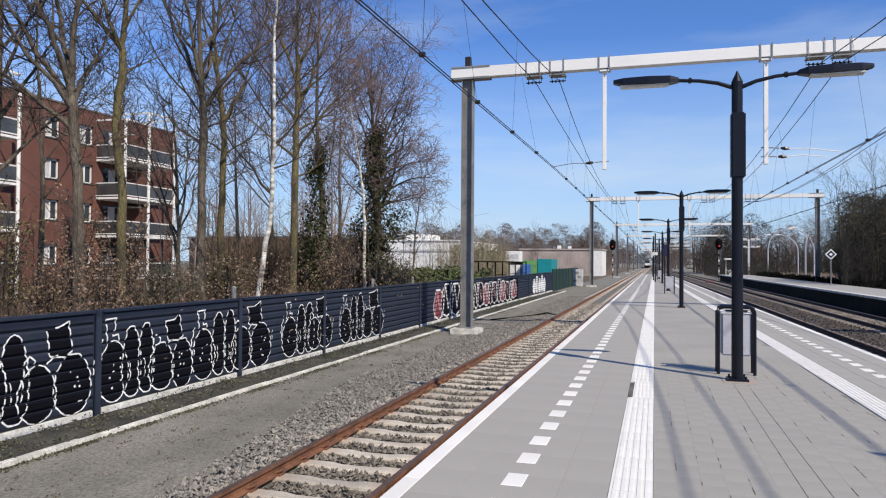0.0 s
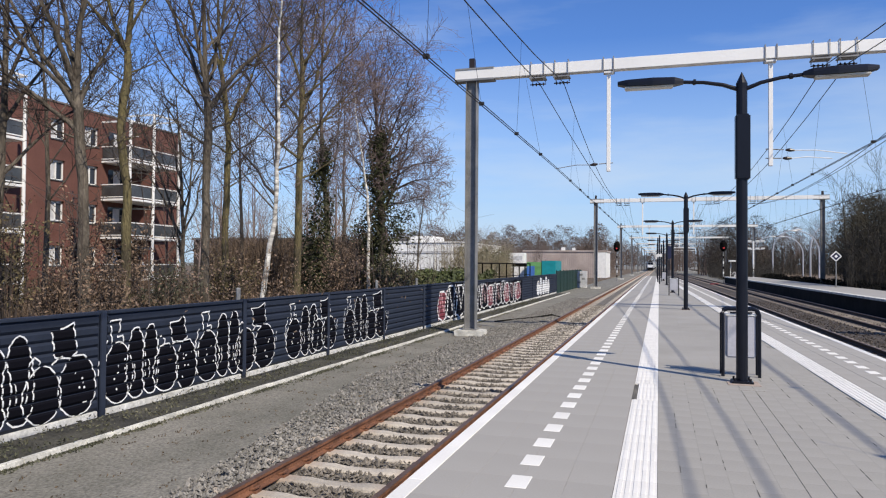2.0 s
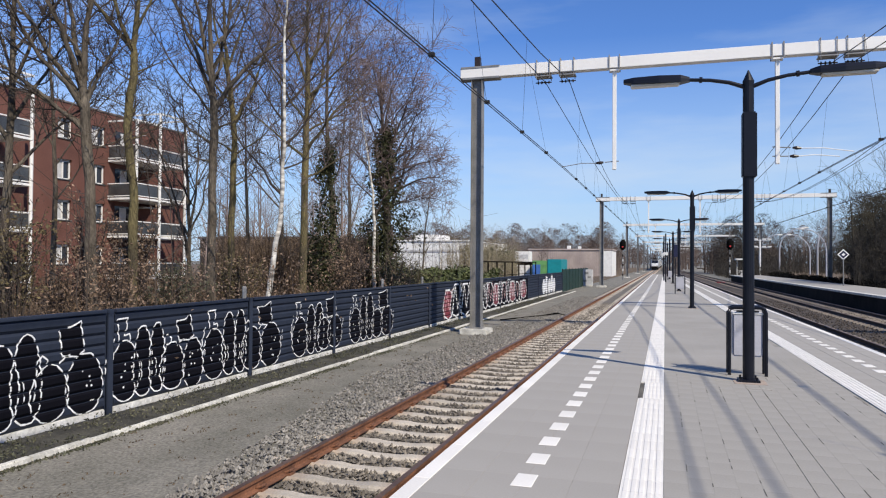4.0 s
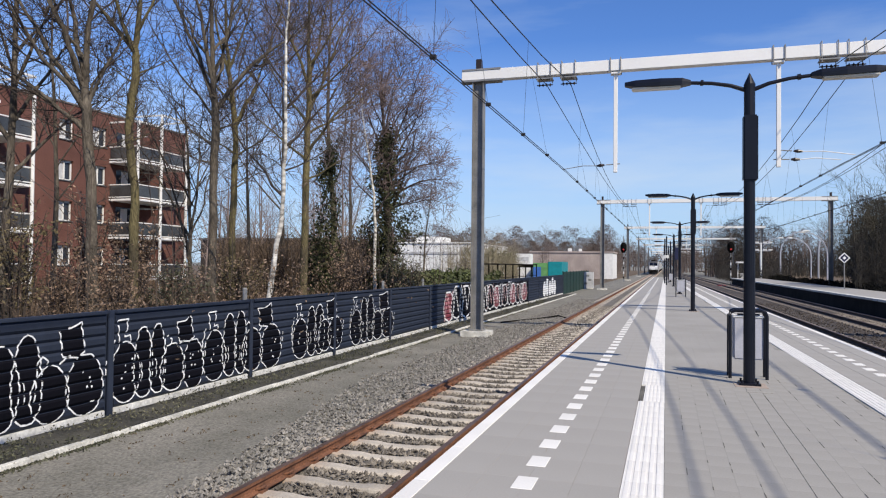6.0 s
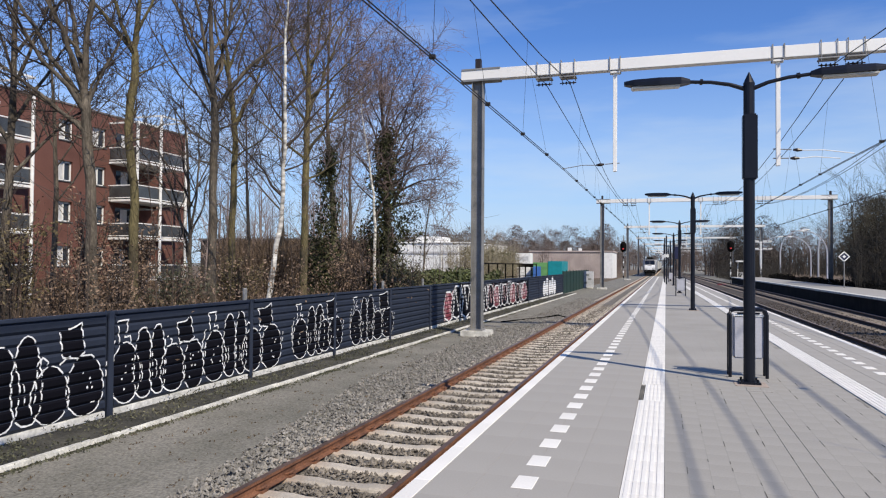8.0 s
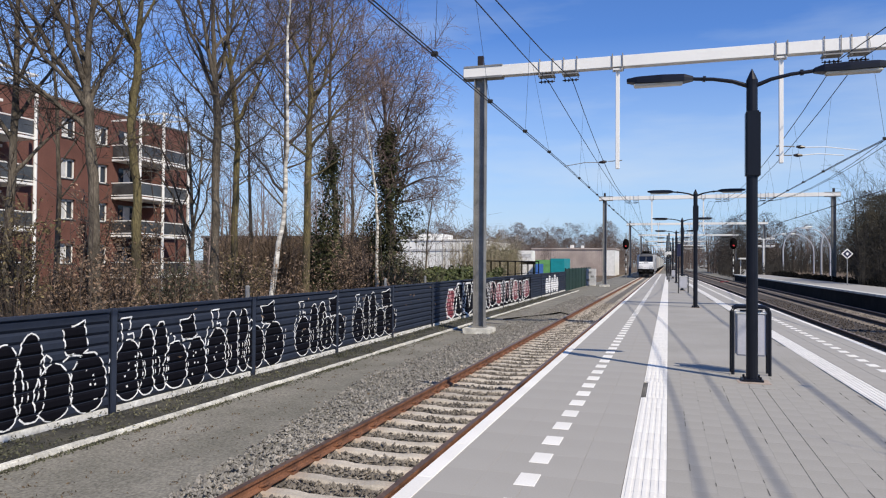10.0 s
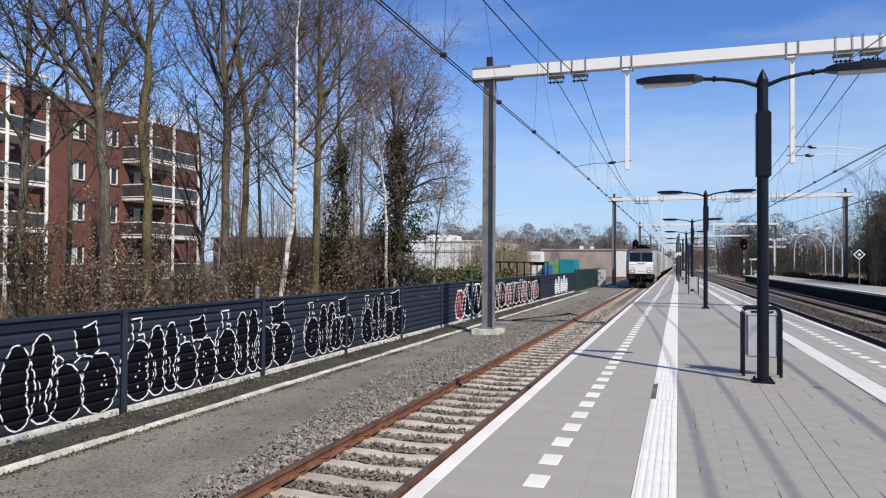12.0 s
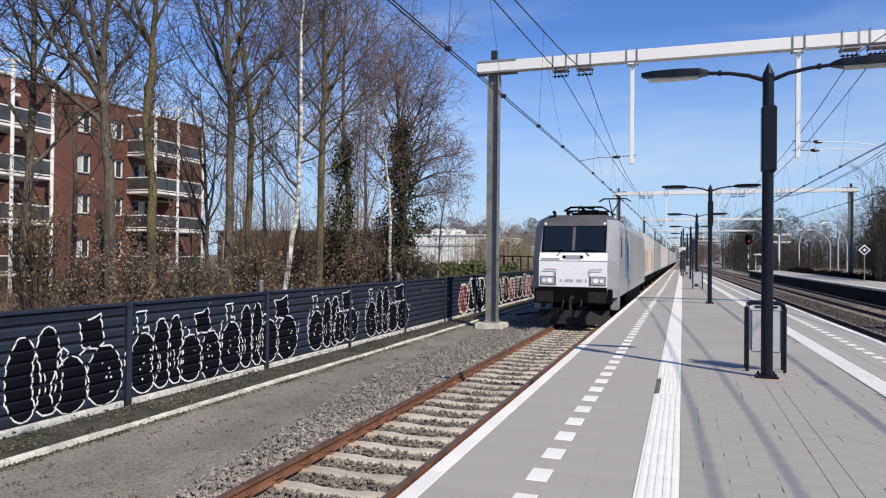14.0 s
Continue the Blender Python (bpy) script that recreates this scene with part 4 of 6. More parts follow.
for x, y, s in ((19.4, 105, 1), (18.3, 130, 1), (26.3, 135, -1), (18.7, 160, 1), (28.2, 160, -1)):
    arch_lamp(x, y, s)


t = thing("floodlight_mast", (14.7, 125, G), "white mast with two crossbars of floodlights", "mast")
part("pole", tube([(0, 0, 0), (0, 0, 6.6)], 0.13, 8), M_WTRIM, t)
for z in (5.2, 6.4):
    part("crossbar", box(-1.5, 1.5, -0.06, 0.06, z, z + 0.12), M_WTRIM, t)
    for x in (-1.4, -0.6, 0.6, 1.4):
        part("floodlight", box(x - 0.3, x + 0.3, -0.2, 0.1, z + 0.1, z + 0.35, 0.04), M_WTRIM, t)
t = thing("platform_shelter", (11.9, 122, G), "small white framed shelter at the platform end", "shelter")
for x in (-0.9, 0.9):
    part("post", box(x - 0.08, x + 0.08, -0.08, 0.08, 0, 3.2), M_WTRIM, t)
part("roof", box(-1.2, 1.2, -0.8, 0.8, 3.2, 3.45, 0.03), M_WTRIM, t)
part("panel", box(-0.8, 0.8, 0.02, 0.08, 0.4, 1.6), M_CURTAIN, t)
t = thing("track_marker", (7.0, 100, G), "small red marker lying by the far track", "marker")
part("board", box(-0.5, 0.5, -0.3, 0.3, 0.02, 0.22, 0.02), M_REDPAINT, t)


# ---- the goods train ----
def wheelset(parent, y, r):
    b = tube([(-0.9, 0, 0), (0.9, 0, 0)], 0.09, 10)
    ob = part("wheelset", b, M_BUFFER, parent)
    ob.matrix_basis = pose(0, y, r)
    for s in (-1, 1):
        b = tube([(s * 0.69, 0, 0), (s * 0.70, 0, 0), (s * 0.725, 0, 0), (s * 0.82, 0, 0)], [r + 0.03, r + 0.03, r, r - 0.005], 24)
        for k in range(6):
            a = k * math.pi / 3
            tube([(s * 0.835, 0.3 * math.cos(a), 0.3 * math.sin(a)), (s * 0.82, 0.3 * math.cos(a), 0.3 * math.sin(a))], 0.05, 6, b)
        part("wheel", b, M_BUFFER, ob)
    return ob


def bogie(parent, y, half, r):
    b = box(-1.1, -0.92, y - half - 0.6, y + half + 0.6, r - 0.05, r + 0.3, 0.04)
    box(0.92, 1.1, y - half - 0.6, y + half + 0.6, r - 0.05, r + 0.3, 0.04, b)
    box(-0.95, 0.95, y - 0.3, y + 0.3, r + 0.05, r + 0.4, 0, b)
    for s in (-1, 1):
        for q in (-half, half):
            tube([(s * 1.02, y + q - 0.3, r + 0.25), (s * 1.02, y + q - 0.3, r + 0.55)], 0.1, 8, b)
            tube([(s * 1.02, y + q + 0.3, r + 0.25), (s * 1.02, y + q + 0.3, r + 0.55)], 0.1, 8, b)
            box(s * 1.05 - 0.12, s * 1.05 + 0.12, y + q - 0.18, y + q + 0.18, r - 0.17, r + 0.17, 0.03, b)
    part("bogie_frame", b, M_UNDER, parent)
    return [wheelset(parent, y + q, r) for q in (-half, half)]


def buffers(parent, y, d, z=1.03):
    for s in (-0.875, 0.875):
        b = tube([(s, y, z), (s, y + d * 0.42, z)], 0.1, 10)
        p = part("buffer", b, M_UNDER, parent)
        part("buffer_head", box(s - 0.3, s + 0.3, min(y + d * 0.42, y + d * 0.5), max(y + d * 0.42, y + d * 0.5), z - 0.19, z + 0.19, 0.03), M_BUFFER, p)


def locomotive():
    t = thing("locomotive", (LEFT_C, 24.3, RAIL_Z), "silver and white electric goods locomotive with dark windscreens", "locomotive")
    L = 18.9
    levels = [(1.00, 0.02, 1.46, 1.15), (1.36, 0.0, 1.49, 1.16), (2.25, 0.0, 1.49, 1.16), (2.52, 0.10, 1.49, 1.15), (3.46, 0.44, 1.47, 1.11), (3.68, 0.55, 1.40, 1.08), (3.86, 0.85, 1.12, 0.95)]
    b = bmesh.new()
    rings = []
    for z, yf, w, fw in levels:
        c = yf + 0.62
        ring = [(-fw, yf), (fw, yf), (w, c), (w, L - c), (fw, L - yf), (-fw, L - yf), (-w, L - c), (-w, c)]
        rings.append([b.verts.new((x, y, z)) for x, y in ring])
    for li, (p, q) in enumerate(zip(rings, rings[1:])):
        for k in range(8):
            f = b.faces.new((p[k], p[(k + 1) % 8], q[(k + 1) % 8], q[k]))
            f.material_index = 2 if li >= 5 else (1 if k in (0, 4) and li < 3 else 0)
            if li == 4 and k in (0, 4):
                f.material_index = 2
            if li == 0 and k in (0, 4):
                f.material_index = 3
    f = b.faces.new(rings[-1])
    f.material_index = 2
    b.faces.new(rings[0][::-1])
    bmesh.ops.recalc_face_normals(b, faces=b.faces[:])
    body = part("body", b, [M_LOCO, M_LOCOF, M_LOCOR, M_UNDER], t)

    def face_y(z):
        for (z0, y0, *_), (z1, y1, *_) in zip(levels, levels[1:]):
            if z0 <= z <= z1:
                return y0 + (y1 - y0) * (z - z0) / (z1 - z0)
        return 0

    def front(x0, x1, z0, z1, out=0.012):
        bm = bmesh.new()
        v = [bm.verts.new((x, face_y(z) - o, z)) for o in (out, -0.02) for x, z in ((x0, z0), (x1, z0), (x1, z1), (x0, z1))]
        for q in ((0, 1, 2, 3), (7, 6, 5, 4), (0, 4, 5, 1), (1, 5, 6, 2), (2, 6, 7, 3), (3, 7, 4, 0)):
            bm.faces.new([v[i] for i in q])
        bmesh.ops.recalc_face_normals(bm, faces=bm.faces[:])
        return bm

    part("windscreen", front(-1.03, -0.05, 2.60, 3.42, 0.012), M_GLASS, t, "dark tinted windscreen pane")
    part("windscreen", front(0.05, 1.03, 2.60, 3.42, 0.012), M_GLASS, t, "dark tinted windscreen pane")
    part("screen_surround", front(-1.10, 1.10, 2.54, 3.46, 0.005), M_UNDER, t, "black windscreen surround")
    part("centre_post", front(-0.05, 0.05, 2.60, 3.42, 0.018), M_LOCOR, t)
    for s in (-1, 1):
        part("wiper", tube([(s * 0.55, face_y(2.45) - 0.03, 2.42), (s * 0.35, face_y(2.65) - 0.03, 2.62), (s * 0.75, face_y(2.62) - 0.03, 2.6)], 0.018, 6), M_UNDER, t)
        h = part("headlight_box", front(s * 0.84 - 0.27, s * 0.84 + 0.27, 1.42, 1.72, 0.02), M_LOCOR, t, "grey headlight housing")
        part("lens", front(s * 0.85 - 0.23, s * 0.85 + 0.23, 1.45, 1.69, 0.026), M_BIN, h, "clear grey headlight lens")
        part("headlight", tube([(s * 0.78, -0.03, 1.57), (s * 0.78, -0.045, 1.57)], 0.08, 12), M_HEADLIGHT, h, "lit white headlight")
        part("headlight", tube([(s * 0.97, -0.03, 1.57), (s * 0.97, -0.045, 1.57)], 0.055, 12), M_HEADLIGHT, h, "lit white headlight")
        part("handrail", tube([(s * 0.58, -0.03, 1.75), (s * 0.58, -0.05, 1.95), (s * 1.0, -0.05, 1.95)], 0.012, 6), M_UNDER, t)
        part("marker_lamp", tube([(s * 0.30, face_y(2.38) - 0.0, 2.38), (s * 0.30, face_y(2.38) - 0.03, 2.38)], 0.06, 10), M_UNDER, t)
        part("windscreen_lamp", tube([(s * 1.02, face_y(3.55) - 0.0, 3.54), (s * 1.02, face_y(3.55) - 0.03, 3.54)], 0.05, 8), M_WTRIM, t)
    part("front_seam", front(-1.15, 1.15, 2.235, 2.255, 0.006), M_LOCOR, t)
    part("front_panel", front(-0.28, 0.28, 2.30, 2.44, 0.012), M_LOCO, t)
    for x0, x1 in ((-0.42, -0.36), (-0.26, 0.02), (0.14, 0.32), (0.42, 0.48)):
        part("number_bar", front(x0, x1, 1.53, 1.62, 0.01), M_BIN, t)
    part("name_bar", front(-1.1, -0.45, 2.275, 2.34, 0.01), M_LOCO, t)
    # flanks
    for s in (-1, 1):
        def flank(y0, y1, z0, z1, d=0.008):
            a, b2 = sorted((s * 1.40, s * (1.492 + d)))
            return box(a, b2, y0, y1, z0, z1)
        part("cab_door", flank(1.15, 1.75, 1.15, 3.2, 0.006), M_LOCO, t)
        part("door_window", flank(1.25, 1.65, 2.4, 3.1, 0.012), M_GLASS, t)
        part("stripe", flank(3.4, 4.5, 1.6, 3.1), M_LOCOB, t, "blue painted panel")
        part("stripe", flank(4.7, 5.2, 1.9, 2.9), M_LOCOB, t, "blue painted panel")
        part("skirt", box(min(s * 1.3, s * 1.44), max(s * 1.3, s * 1.44), 4.6, L - 4.6, 0.45, 1.02, 0.03), M_UNDER, t)
        part("step", box(min(s * 1.2, s * 1.45), max(s * 1.2, s * 1.45), 0.7, 1.6, 0.55, 1.02, 0.02), M_LOCO, t)
        for k in range(22):
            part("side_rib", flank(5.6 + 0.42 * k, 5.64 + 0.42 * k, 1.3, 3.3, 0.015), M_LOCO, t)
    part("buffer_beam", box(-1.32, 1.32, 0.02, 0.3, 0.78, 1.30, 0.02), M_UNDER, t)
    buffers(t, 0.05, -1.2)
    buffers(t, L - 0.05, 1.2)
    b = tube([(0, 0, 1.0), (0, -0.4, 0.95), (0, -0.45, 0.6)], 0.07, 8)
    tube([(0.3, 0, 0.9), (0.32, -0.25, 0.6), (0.3, -0.05, 0.45)], 0.03, 6, b)
    tube([(-0.3, 0, 0.9), (-0.32, -0.25, 0.6), (-0.3, -0.05, 0.45)], 0.03, 6, b)
    part("coupling", b, M_BUFFER, t)
    b = bmesh.new()
    v = [b.verts.new(p) for p in ((-1.2, 0.35, 0.08), (-0.5, 0.05, 0.08), (0.5, 0.05, 0.08), (1.2, 0.35, 0.08), (1.2, 0.45, 0.55), (0.5, 0.15, 0.55), (-0.5, 0.15, 0.55), (-1.2, 0.45, 0.55))]
    for q in ((0, 1, 6, 7), (1, 2, 5, 6), (2, 3, 4, 5)):
        b.faces.new([v[i] for i in q])
    r = bmesh.ops.extrude_face_region(b, geom=b.faces[:])
    bmesh.ops.translate(b, vec=(0, 0.04, 0), verts=[g for g in r["geom"] if isinstance(g, bmesh.types.BMVert)])
    part("snow_plough", b, M_BUFFER, t)
    sets = bogie(t, 4.3, 1.3, 0.6) + bogie(t, L - 4.3, 1.3, 0.6)
    part("transformer", box(-1.2, 1.2, 7.0, L - 7.0, 0.35, 1.0, 0.05), M_UNDER, t)
    # roof gear
    rng = random.Random(3)
    for k in range(4):
        y = 2.4 + k * 4.4
        part("roof_hatch", box(-0.95, 0.95, y, y + 3.9, 3.79, 3.92, 0.03), M_LOCOR, t)
    def pantograph(y, up):
        b = bmesh.new()
        for s in (-0.55, 0.55):
            for q in (-0.7, 0.7):
                tube([(s, y + q, 3.8), (s, y + q, 4.08)], 0.07, 8, b)
            tube([(s, y - 0.9, 4.1), (s, y + 0.9, 4.1)], 0.035, 6, b)
        tube([(-0.6, y - 0.8, 4.1), (0.6, y - 0.8, 4.1)], 0.035, 6, b)
        tube([(-0.6, y + 0.8, 4.1), (0.6, y + 0.8, 4.1)], 0.035, 6, b)
        p = part("pantograph", b, M_UNDER, t)
        top = 5.62 if up else 4.32
        kz, ky = (4.75, y - 1.3) if up else (4.22, y - 1.3)
        part("lower_arm", tube([(0, y + 0.6, 4.12), (0, ky, kz)], 0.05, 8), M_UNDER, p)
        b = tube([(0, ky, kz), (-0.3, y + 0.3, top - 0.08)], 0.03, 6)
        tube([(0, ky, kz), (0.3, y + 0.3, top - 0.08)], 0.03, 6, b)
        part("upper_arm", b, M_UNDER, p)
        b = tube([(-0.85, y + 0.2, top - 0.15), (-0.6, y + 0.2, top), (0.6, y + 0.2, top), (0.85, y + 0.2, top - 0.15)], 0.03, 6)
        tube([(-0.85, y + 0.45, top - 0.15), (-0.6, y + 0.45, top), (0.6, y + 0.45, top), (0.85, y + 0.45, top - 0.15)], 0.03, 6, b)
        part("collector_head", b, M_UNDER, p)
    pantograph(3.2, False)
    pantograph(6.0, False)
    pantograph(L - 3.6, True)
    for k in range(6):
        x, y = rng.uniform(-0.6, 0.6), 2.0 + rng.uniform(0, 5.5)
        part("roof_box", box(x - 0.3, x + 0.3, y - 0.35, y + 0.35, 3.85, 4.05 + rng.uniform(0, 0.2), 0.03), M_UNDER, t)
    part("horn", tube([(-0.75, 0.75, 3.78), (-0.75, 0.75, 3.95), (-0.75, 0.55, 3.95)], 0.06, 8), M_UNDER, t)
    part("aerial", tube([(0.1, 8.0, 3.9), (0.1, 8.0, 4.4)], 0.03, 6), M_UNDER, t)
    return t, sets


loco, loco_wheels = locomotive()


def wagon(col, band):
    L = 19.5
    t = thing("container_wagon", (LEFT_C, 60, RAIL_Z), "flat goods wagon carrying pale containers", "wagon", "goods wagons")
    b = box(-0.5, 0.5, 0.6, L - 0.6, 0.85, 1.15)
    box(-1.3, -1.1, 0.6, L - 0.6, 0.8, 1.15, 0, b)
    box(1.1, 1.3, 0.6, L - 0.6, 0.8, 1.15, 0, b)
    part("underframe", b, M_UNDER, t)
    for y in (3.4, L - 3.4):
        bogie(t, y, 0.9, 0.46)
    buffers(t, 0.6, -1.2)
    buffers(t, L - 0.6, 1.2)
    for y0, y1 in ((1.3, 8.8), (10.4, L - 1.3)):
        c = part("container", box(-1.25, 1.25, y0, y1, 1.17, 3.95, 0.03), col, t, "pale freight container")
        for s in (-1, 1):
            for k in range(int((y1 - y0) / 0.55)):
                y = y0 + 0.25 + 0.55 * k
                part("rib", box(min(s * 1.25, s * 1.285), max(s * 1.25, s * 1.285), y, y + 0.25, 1.35, 3.75), col, c)
            if band:
                part("band", box(min(s * 1.25, s * 1.292), max(s * 1.25, s * 1.292), y0 + 1.5, y1 - 1.5, 1.5, 2.9), M_ORANGE, c, "faded orange band")
    return t


wag = [wagon(M_CREAMBOX, True), wagon(M_GREYBOX, False), wagon(M_CREAMBOX, False)]
GAP = 19.5
for i in range(3, 12):
    wag.append(copy_thing(wag[1 + i % 2], pose(LEFT_C, 60, RAIL_Z)))


# ---- buildings ----
def apartment_block():
    X, Y0, Y1, top = -40.0, 20.0, 52.3, 12.55
    t = thing("apartment_building", (0, 0, 0), "four-storey red brick flats with white balconies behind bare trees", "building")
    floors = [0.3, 3.4, 6.25, 9.1]
    wins = [(39.1, 1.25), (42.15, 1.35)]
    # outer walls in courses between the openings, so that the windows go in
    part("wall", box(X - 12, X - 0.35, Y0, Y1, G, top), M_BRICK, t)
    zs = [G] + [z for fl in floors for z in (fl + 0.95, fl + 2.35)] + [top]
    cuts = sorted((y - w / 2, y + w / 2) for y, w in wins)
    for i in range(0, len(zs), 2):
        part("wall_band", box(X - 0.35, X, Y0, Y1, zs[i], zs[i + 1]), M_BRICK, t)
    for fl in floors:
        y = Y0
        for a, c in cuts + [(Y1, Y1)]:
            part("wall_pier", box(X - 0.35, X, y, a, fl + 0.95, fl + 2.35), M_BRICK, t)
            y = c
    part("roof", box(X - 12.1, X + 0.06, Y0 - 0.1, Y1 + 0.1, top, top + 0.14, 0.02), M_ROOFEDGE, t, "thin weathered roof edge")
    for fl in floors:
        for y, w in wins:
            f = bmesh.new()
            z0, z1 = fl + 0.95, fl + 2.35
            for q in ((y - w / 2, y - w / 2 + 0.09, z0, z1), (y + w / 2 - 0.09, y + w / 2, z0, z1), (y - w / 2, y + w / 2, z0, z0 + 0.09), (y - w / 2, y + w / 2, z1 - 0.14, z1), (y - 0.04, y + 0.04, z0, z1)):
                box(X - 0.30, X - 0.16, *q, bm=f)
            wo = part("window", f, M_WTRIM, t, "white framed window")
            part("pane", box(X - 0.28, X - 0.24, y - w / 2, y + w / 2, z0, z1), M_WINDOW, wo)
            part("curtain", box(X - 0.235, X - 0.225, y - w / 2 + 0.1, y - 0.05, z0 + 0.1, z1 - 0.1), M_CURTAIN, wo)
            part("sill", box(X - 0.16, X + 0.06, y - w / 2 - 0.05, y + w / 2 + 0.05, z0 - 0.07, z0), M_LOCOR, wo)
    # balcony towers
    for ya, ym, yb in ((43.1, 45.65, 48.65), (26.6, 31.2, 34.0)):
        back = part("balcony_recess", box(X - 0.2, X + 0.012, ya + 0.6, yb - 0.4, 0.4, top - 0.7), M_BRICK, t)
        for fl in floors:
            s = part("balcony", box(X, X + 2.6, ya, yb, fl - 0.17, fl, 0.02), M_WTRIM, t, "white balcony slab with railings")
            part("door_opening", box(X + 0.01, X + 0.03, ya + 0.7, ym - 0.15, fl + 0.02, fl + 2.3), M_WINDOW, s)
            part("door_opening", box(X + 0.01, X + 0.03, ym + 0.2, yb - 0.45, fl + 0.02, fl + 2.3), M_WINDOW, s)
            r = bmesh.new()
            for z in (fl + 1.05, fl + 0.12):
                box(X + 2.52, X + 2.58, ya, yb, z - 0.035, z + 0.035, bm=r)
                box(X, X + 2.58, ya, ya + 0.06, z - 0.035, z + 0.035, bm=r)
                box(X, X + 2.58, yb - 0.06, yb, z - 0.035, z + 0.035, bm=r)
            part("railing", r, M_WTRIM, s)
            part("glazing", box(X + 2.54, X + 2.56, ya + 0.1, yb - 0.1, fl + 0.16, fl + 0.98), M_SMOKED, s, "smoked balustrade sheet")
            part("side_glazing", box(X + 0.1, X + 2.5, ya + 0.02, ya + 0.04, fl + 0.16, fl + 0.98), M_SMOKED, s)
            part("screen", box(X + 0.1, X + 2.4, ym - 0.03, ym + 0.03, fl + 0.02, fl + 2.2), M_BRICK, s, "brick screen between two balconies")
            part("awning", box(X + 0.03, X + 0.5, yb - 2.3, yb - 0.5, fl + 2.25, fl + 2.42), M_WTRIM, s)
            part("panel", box(X + 2.50, X + 2.535, ym + 0.4, ym + 1.7, fl + 0.2, fl + 0.95), M_CURTAIN, s, "pale sheet on the balustrade")
            part("blind", box(X + 0.032, X + 0.045, ya + 1.2, ya + 1.9, fl + 0.9, fl + 2.2), M_CURTAIN, s)
        for y, h in ((ya, top - 0.5), (ym, top + 0.45), (yb, top - 0.35)):
            part("balcony_post", tube([(X + 2.62, y, G), (X + 2.62, y, h)], 0.11, 8), M_WTRIM, t)
        r = box(X, X + 2.7, ya - 0.05, ya + 0.05, top - 0.62, top - 0.5)
        box(X + 2.58, X + 2.7, ym, yb, top + 0.33, top + 0.45, bm=r)
        box(X, X + 2.7, ym - 0.05, ym + 0.05, top + 0.33, top + 0.45, bm=r)
        box(X, X + 2.7, yb - 0.05, yb + 0.05, top + 0.33, top + 0.45, bm=r)
        box(X + 2.6, X + 2.68, ya, ym, top - 0.62, top - 0.5, bm=r)
        part("balcony_crown", r, M_WTRIM, t)
        part("brace", tube([(X + 2.6, ya + 0.1, 3.2), (X + 2.6, ya + 2.4, 0.4)], 0.07, 6), M_WTRIM, t)
    return t


apartment_block()


def shed(name, x0, x1, y0, y1, z1, m, label, category="building", extra=(), top=None):
    t = thing(name, (0, 0, 0), label, category)
    part("wall", box(x0, x1, y0, y1, G, z1), m, t)
    part("roof", box(x0 - 0.2, x1 + 0.2, y0 - 0.2, y1 + 0.2, z1, z1 + 0.25), top or (M_WTRIM if m is M_WHITEBLDG else M_LOCOR), t)
    for q in extra:
        part("roof_unit", box(*q, 0.05), M_WTRIM, t)
    return t


w = shed("warehouse", -56, -36, 130, 165, 5.6, M_WHITEBLDG, "low white flat-roofed warehouse behind the hedge", extra=[(-47.5, -42.5, 132, 140, 5.85, 7.0)])
for k in range(6):
    part("wall_rib", box(-55 + 3.4 * k, -54.8 + 3.4 * k, 129.9, 130.02, G, 5.5), M_CREAM, w)
part("canopy_band", box(-56, -36, 129.85, 130.0, 3.6, 4.0), M_CURTAIN, w)
w = shed("brick_hall", -25.5, -9.7, 138, 150, 4.1, M_BRICK2, "long low brick hall with pale roof vents", top=M_BRICK2, extra=[(-18.4, -17.7, 140, 140.7, 4.2, 5.0), (-16.3, -15.7, 140, 140.6, 4.2, 4.9)])
for k in range(34):
    part("wall_rib", box(-25.3 + 0.4 * k, -25.15 + 0.4 * k, 137.94, 138.02, G, 4.0), M_BRICK2, w)
part("white_side", box(-9.705, -9.65, 137.8, 150, G, 3.95), M_WTRIM, w)
part("white_end", box(-11.6, -9.72, 137.8, 138.03, G, 3.95), M_WTRIM, w)
t = thing("site_cabin", (-19.2, 100, G), "white site cabin on stilts", "cabin")
part("box", box(-1.25, 0.95, -1, 1, 2.6, 4.15, 0.05), M_WTRIM, t)
part("sign_board", box(-1.0, 0.7, -1.03, -0.99, 3.1, 3.7), M_CURTAIN, t)
part("lower_box", box(-0.9, 1.2, -1, 1, 0.3, 2.2, 0.05), M_WTRIM, t)
part("frame", box(-1.2, 1.2, -0.9, 0.9, 2.2, 2.6, 0.02), M_UNDER, t)
t = thing("shipping_container", (-14.45, 98, G), "teal shipping container with green mural end", "container")
part("body", box(-0.95, 0.95, -1.2, 5.0, 0.6, 3.05, 0.05), M_TEAL, t)
part("mural", box(-3.0, -1.0, -1.25, 4.0, 0.6, 2.85, 0.05), M_GREEN, t, "green painted end")
part("mural_patch", box(-2.95, -1.9, -1.35, -1.26, 0.9, 2.3), M_BLUE, t, "blue and white painted patch")
t = thing("yard_fence", (0, 0, 0), "dark open yard fence behind the barrier", "fence", kind="structure")
for k in range(9):
    part("post", box(-13.05, -12.95, 50 + 3 * k, 50.1 + 3 * k, G, 1.7), M_UNDER, t)
part("top_rail", box(-13.03, -12.97, 50, 74.1, 1.6, 1.7), M_UNDER, t)
part("mid_rail", box(-13.03, -12.97, 50, 74.1, 0.5, 0.56), M_UNDER, t)
t = thing("equipment_cabinet", (-8.1, 79.0, G), "pale trackside equipment cabinet covered in sprayed paint", "cabinet")
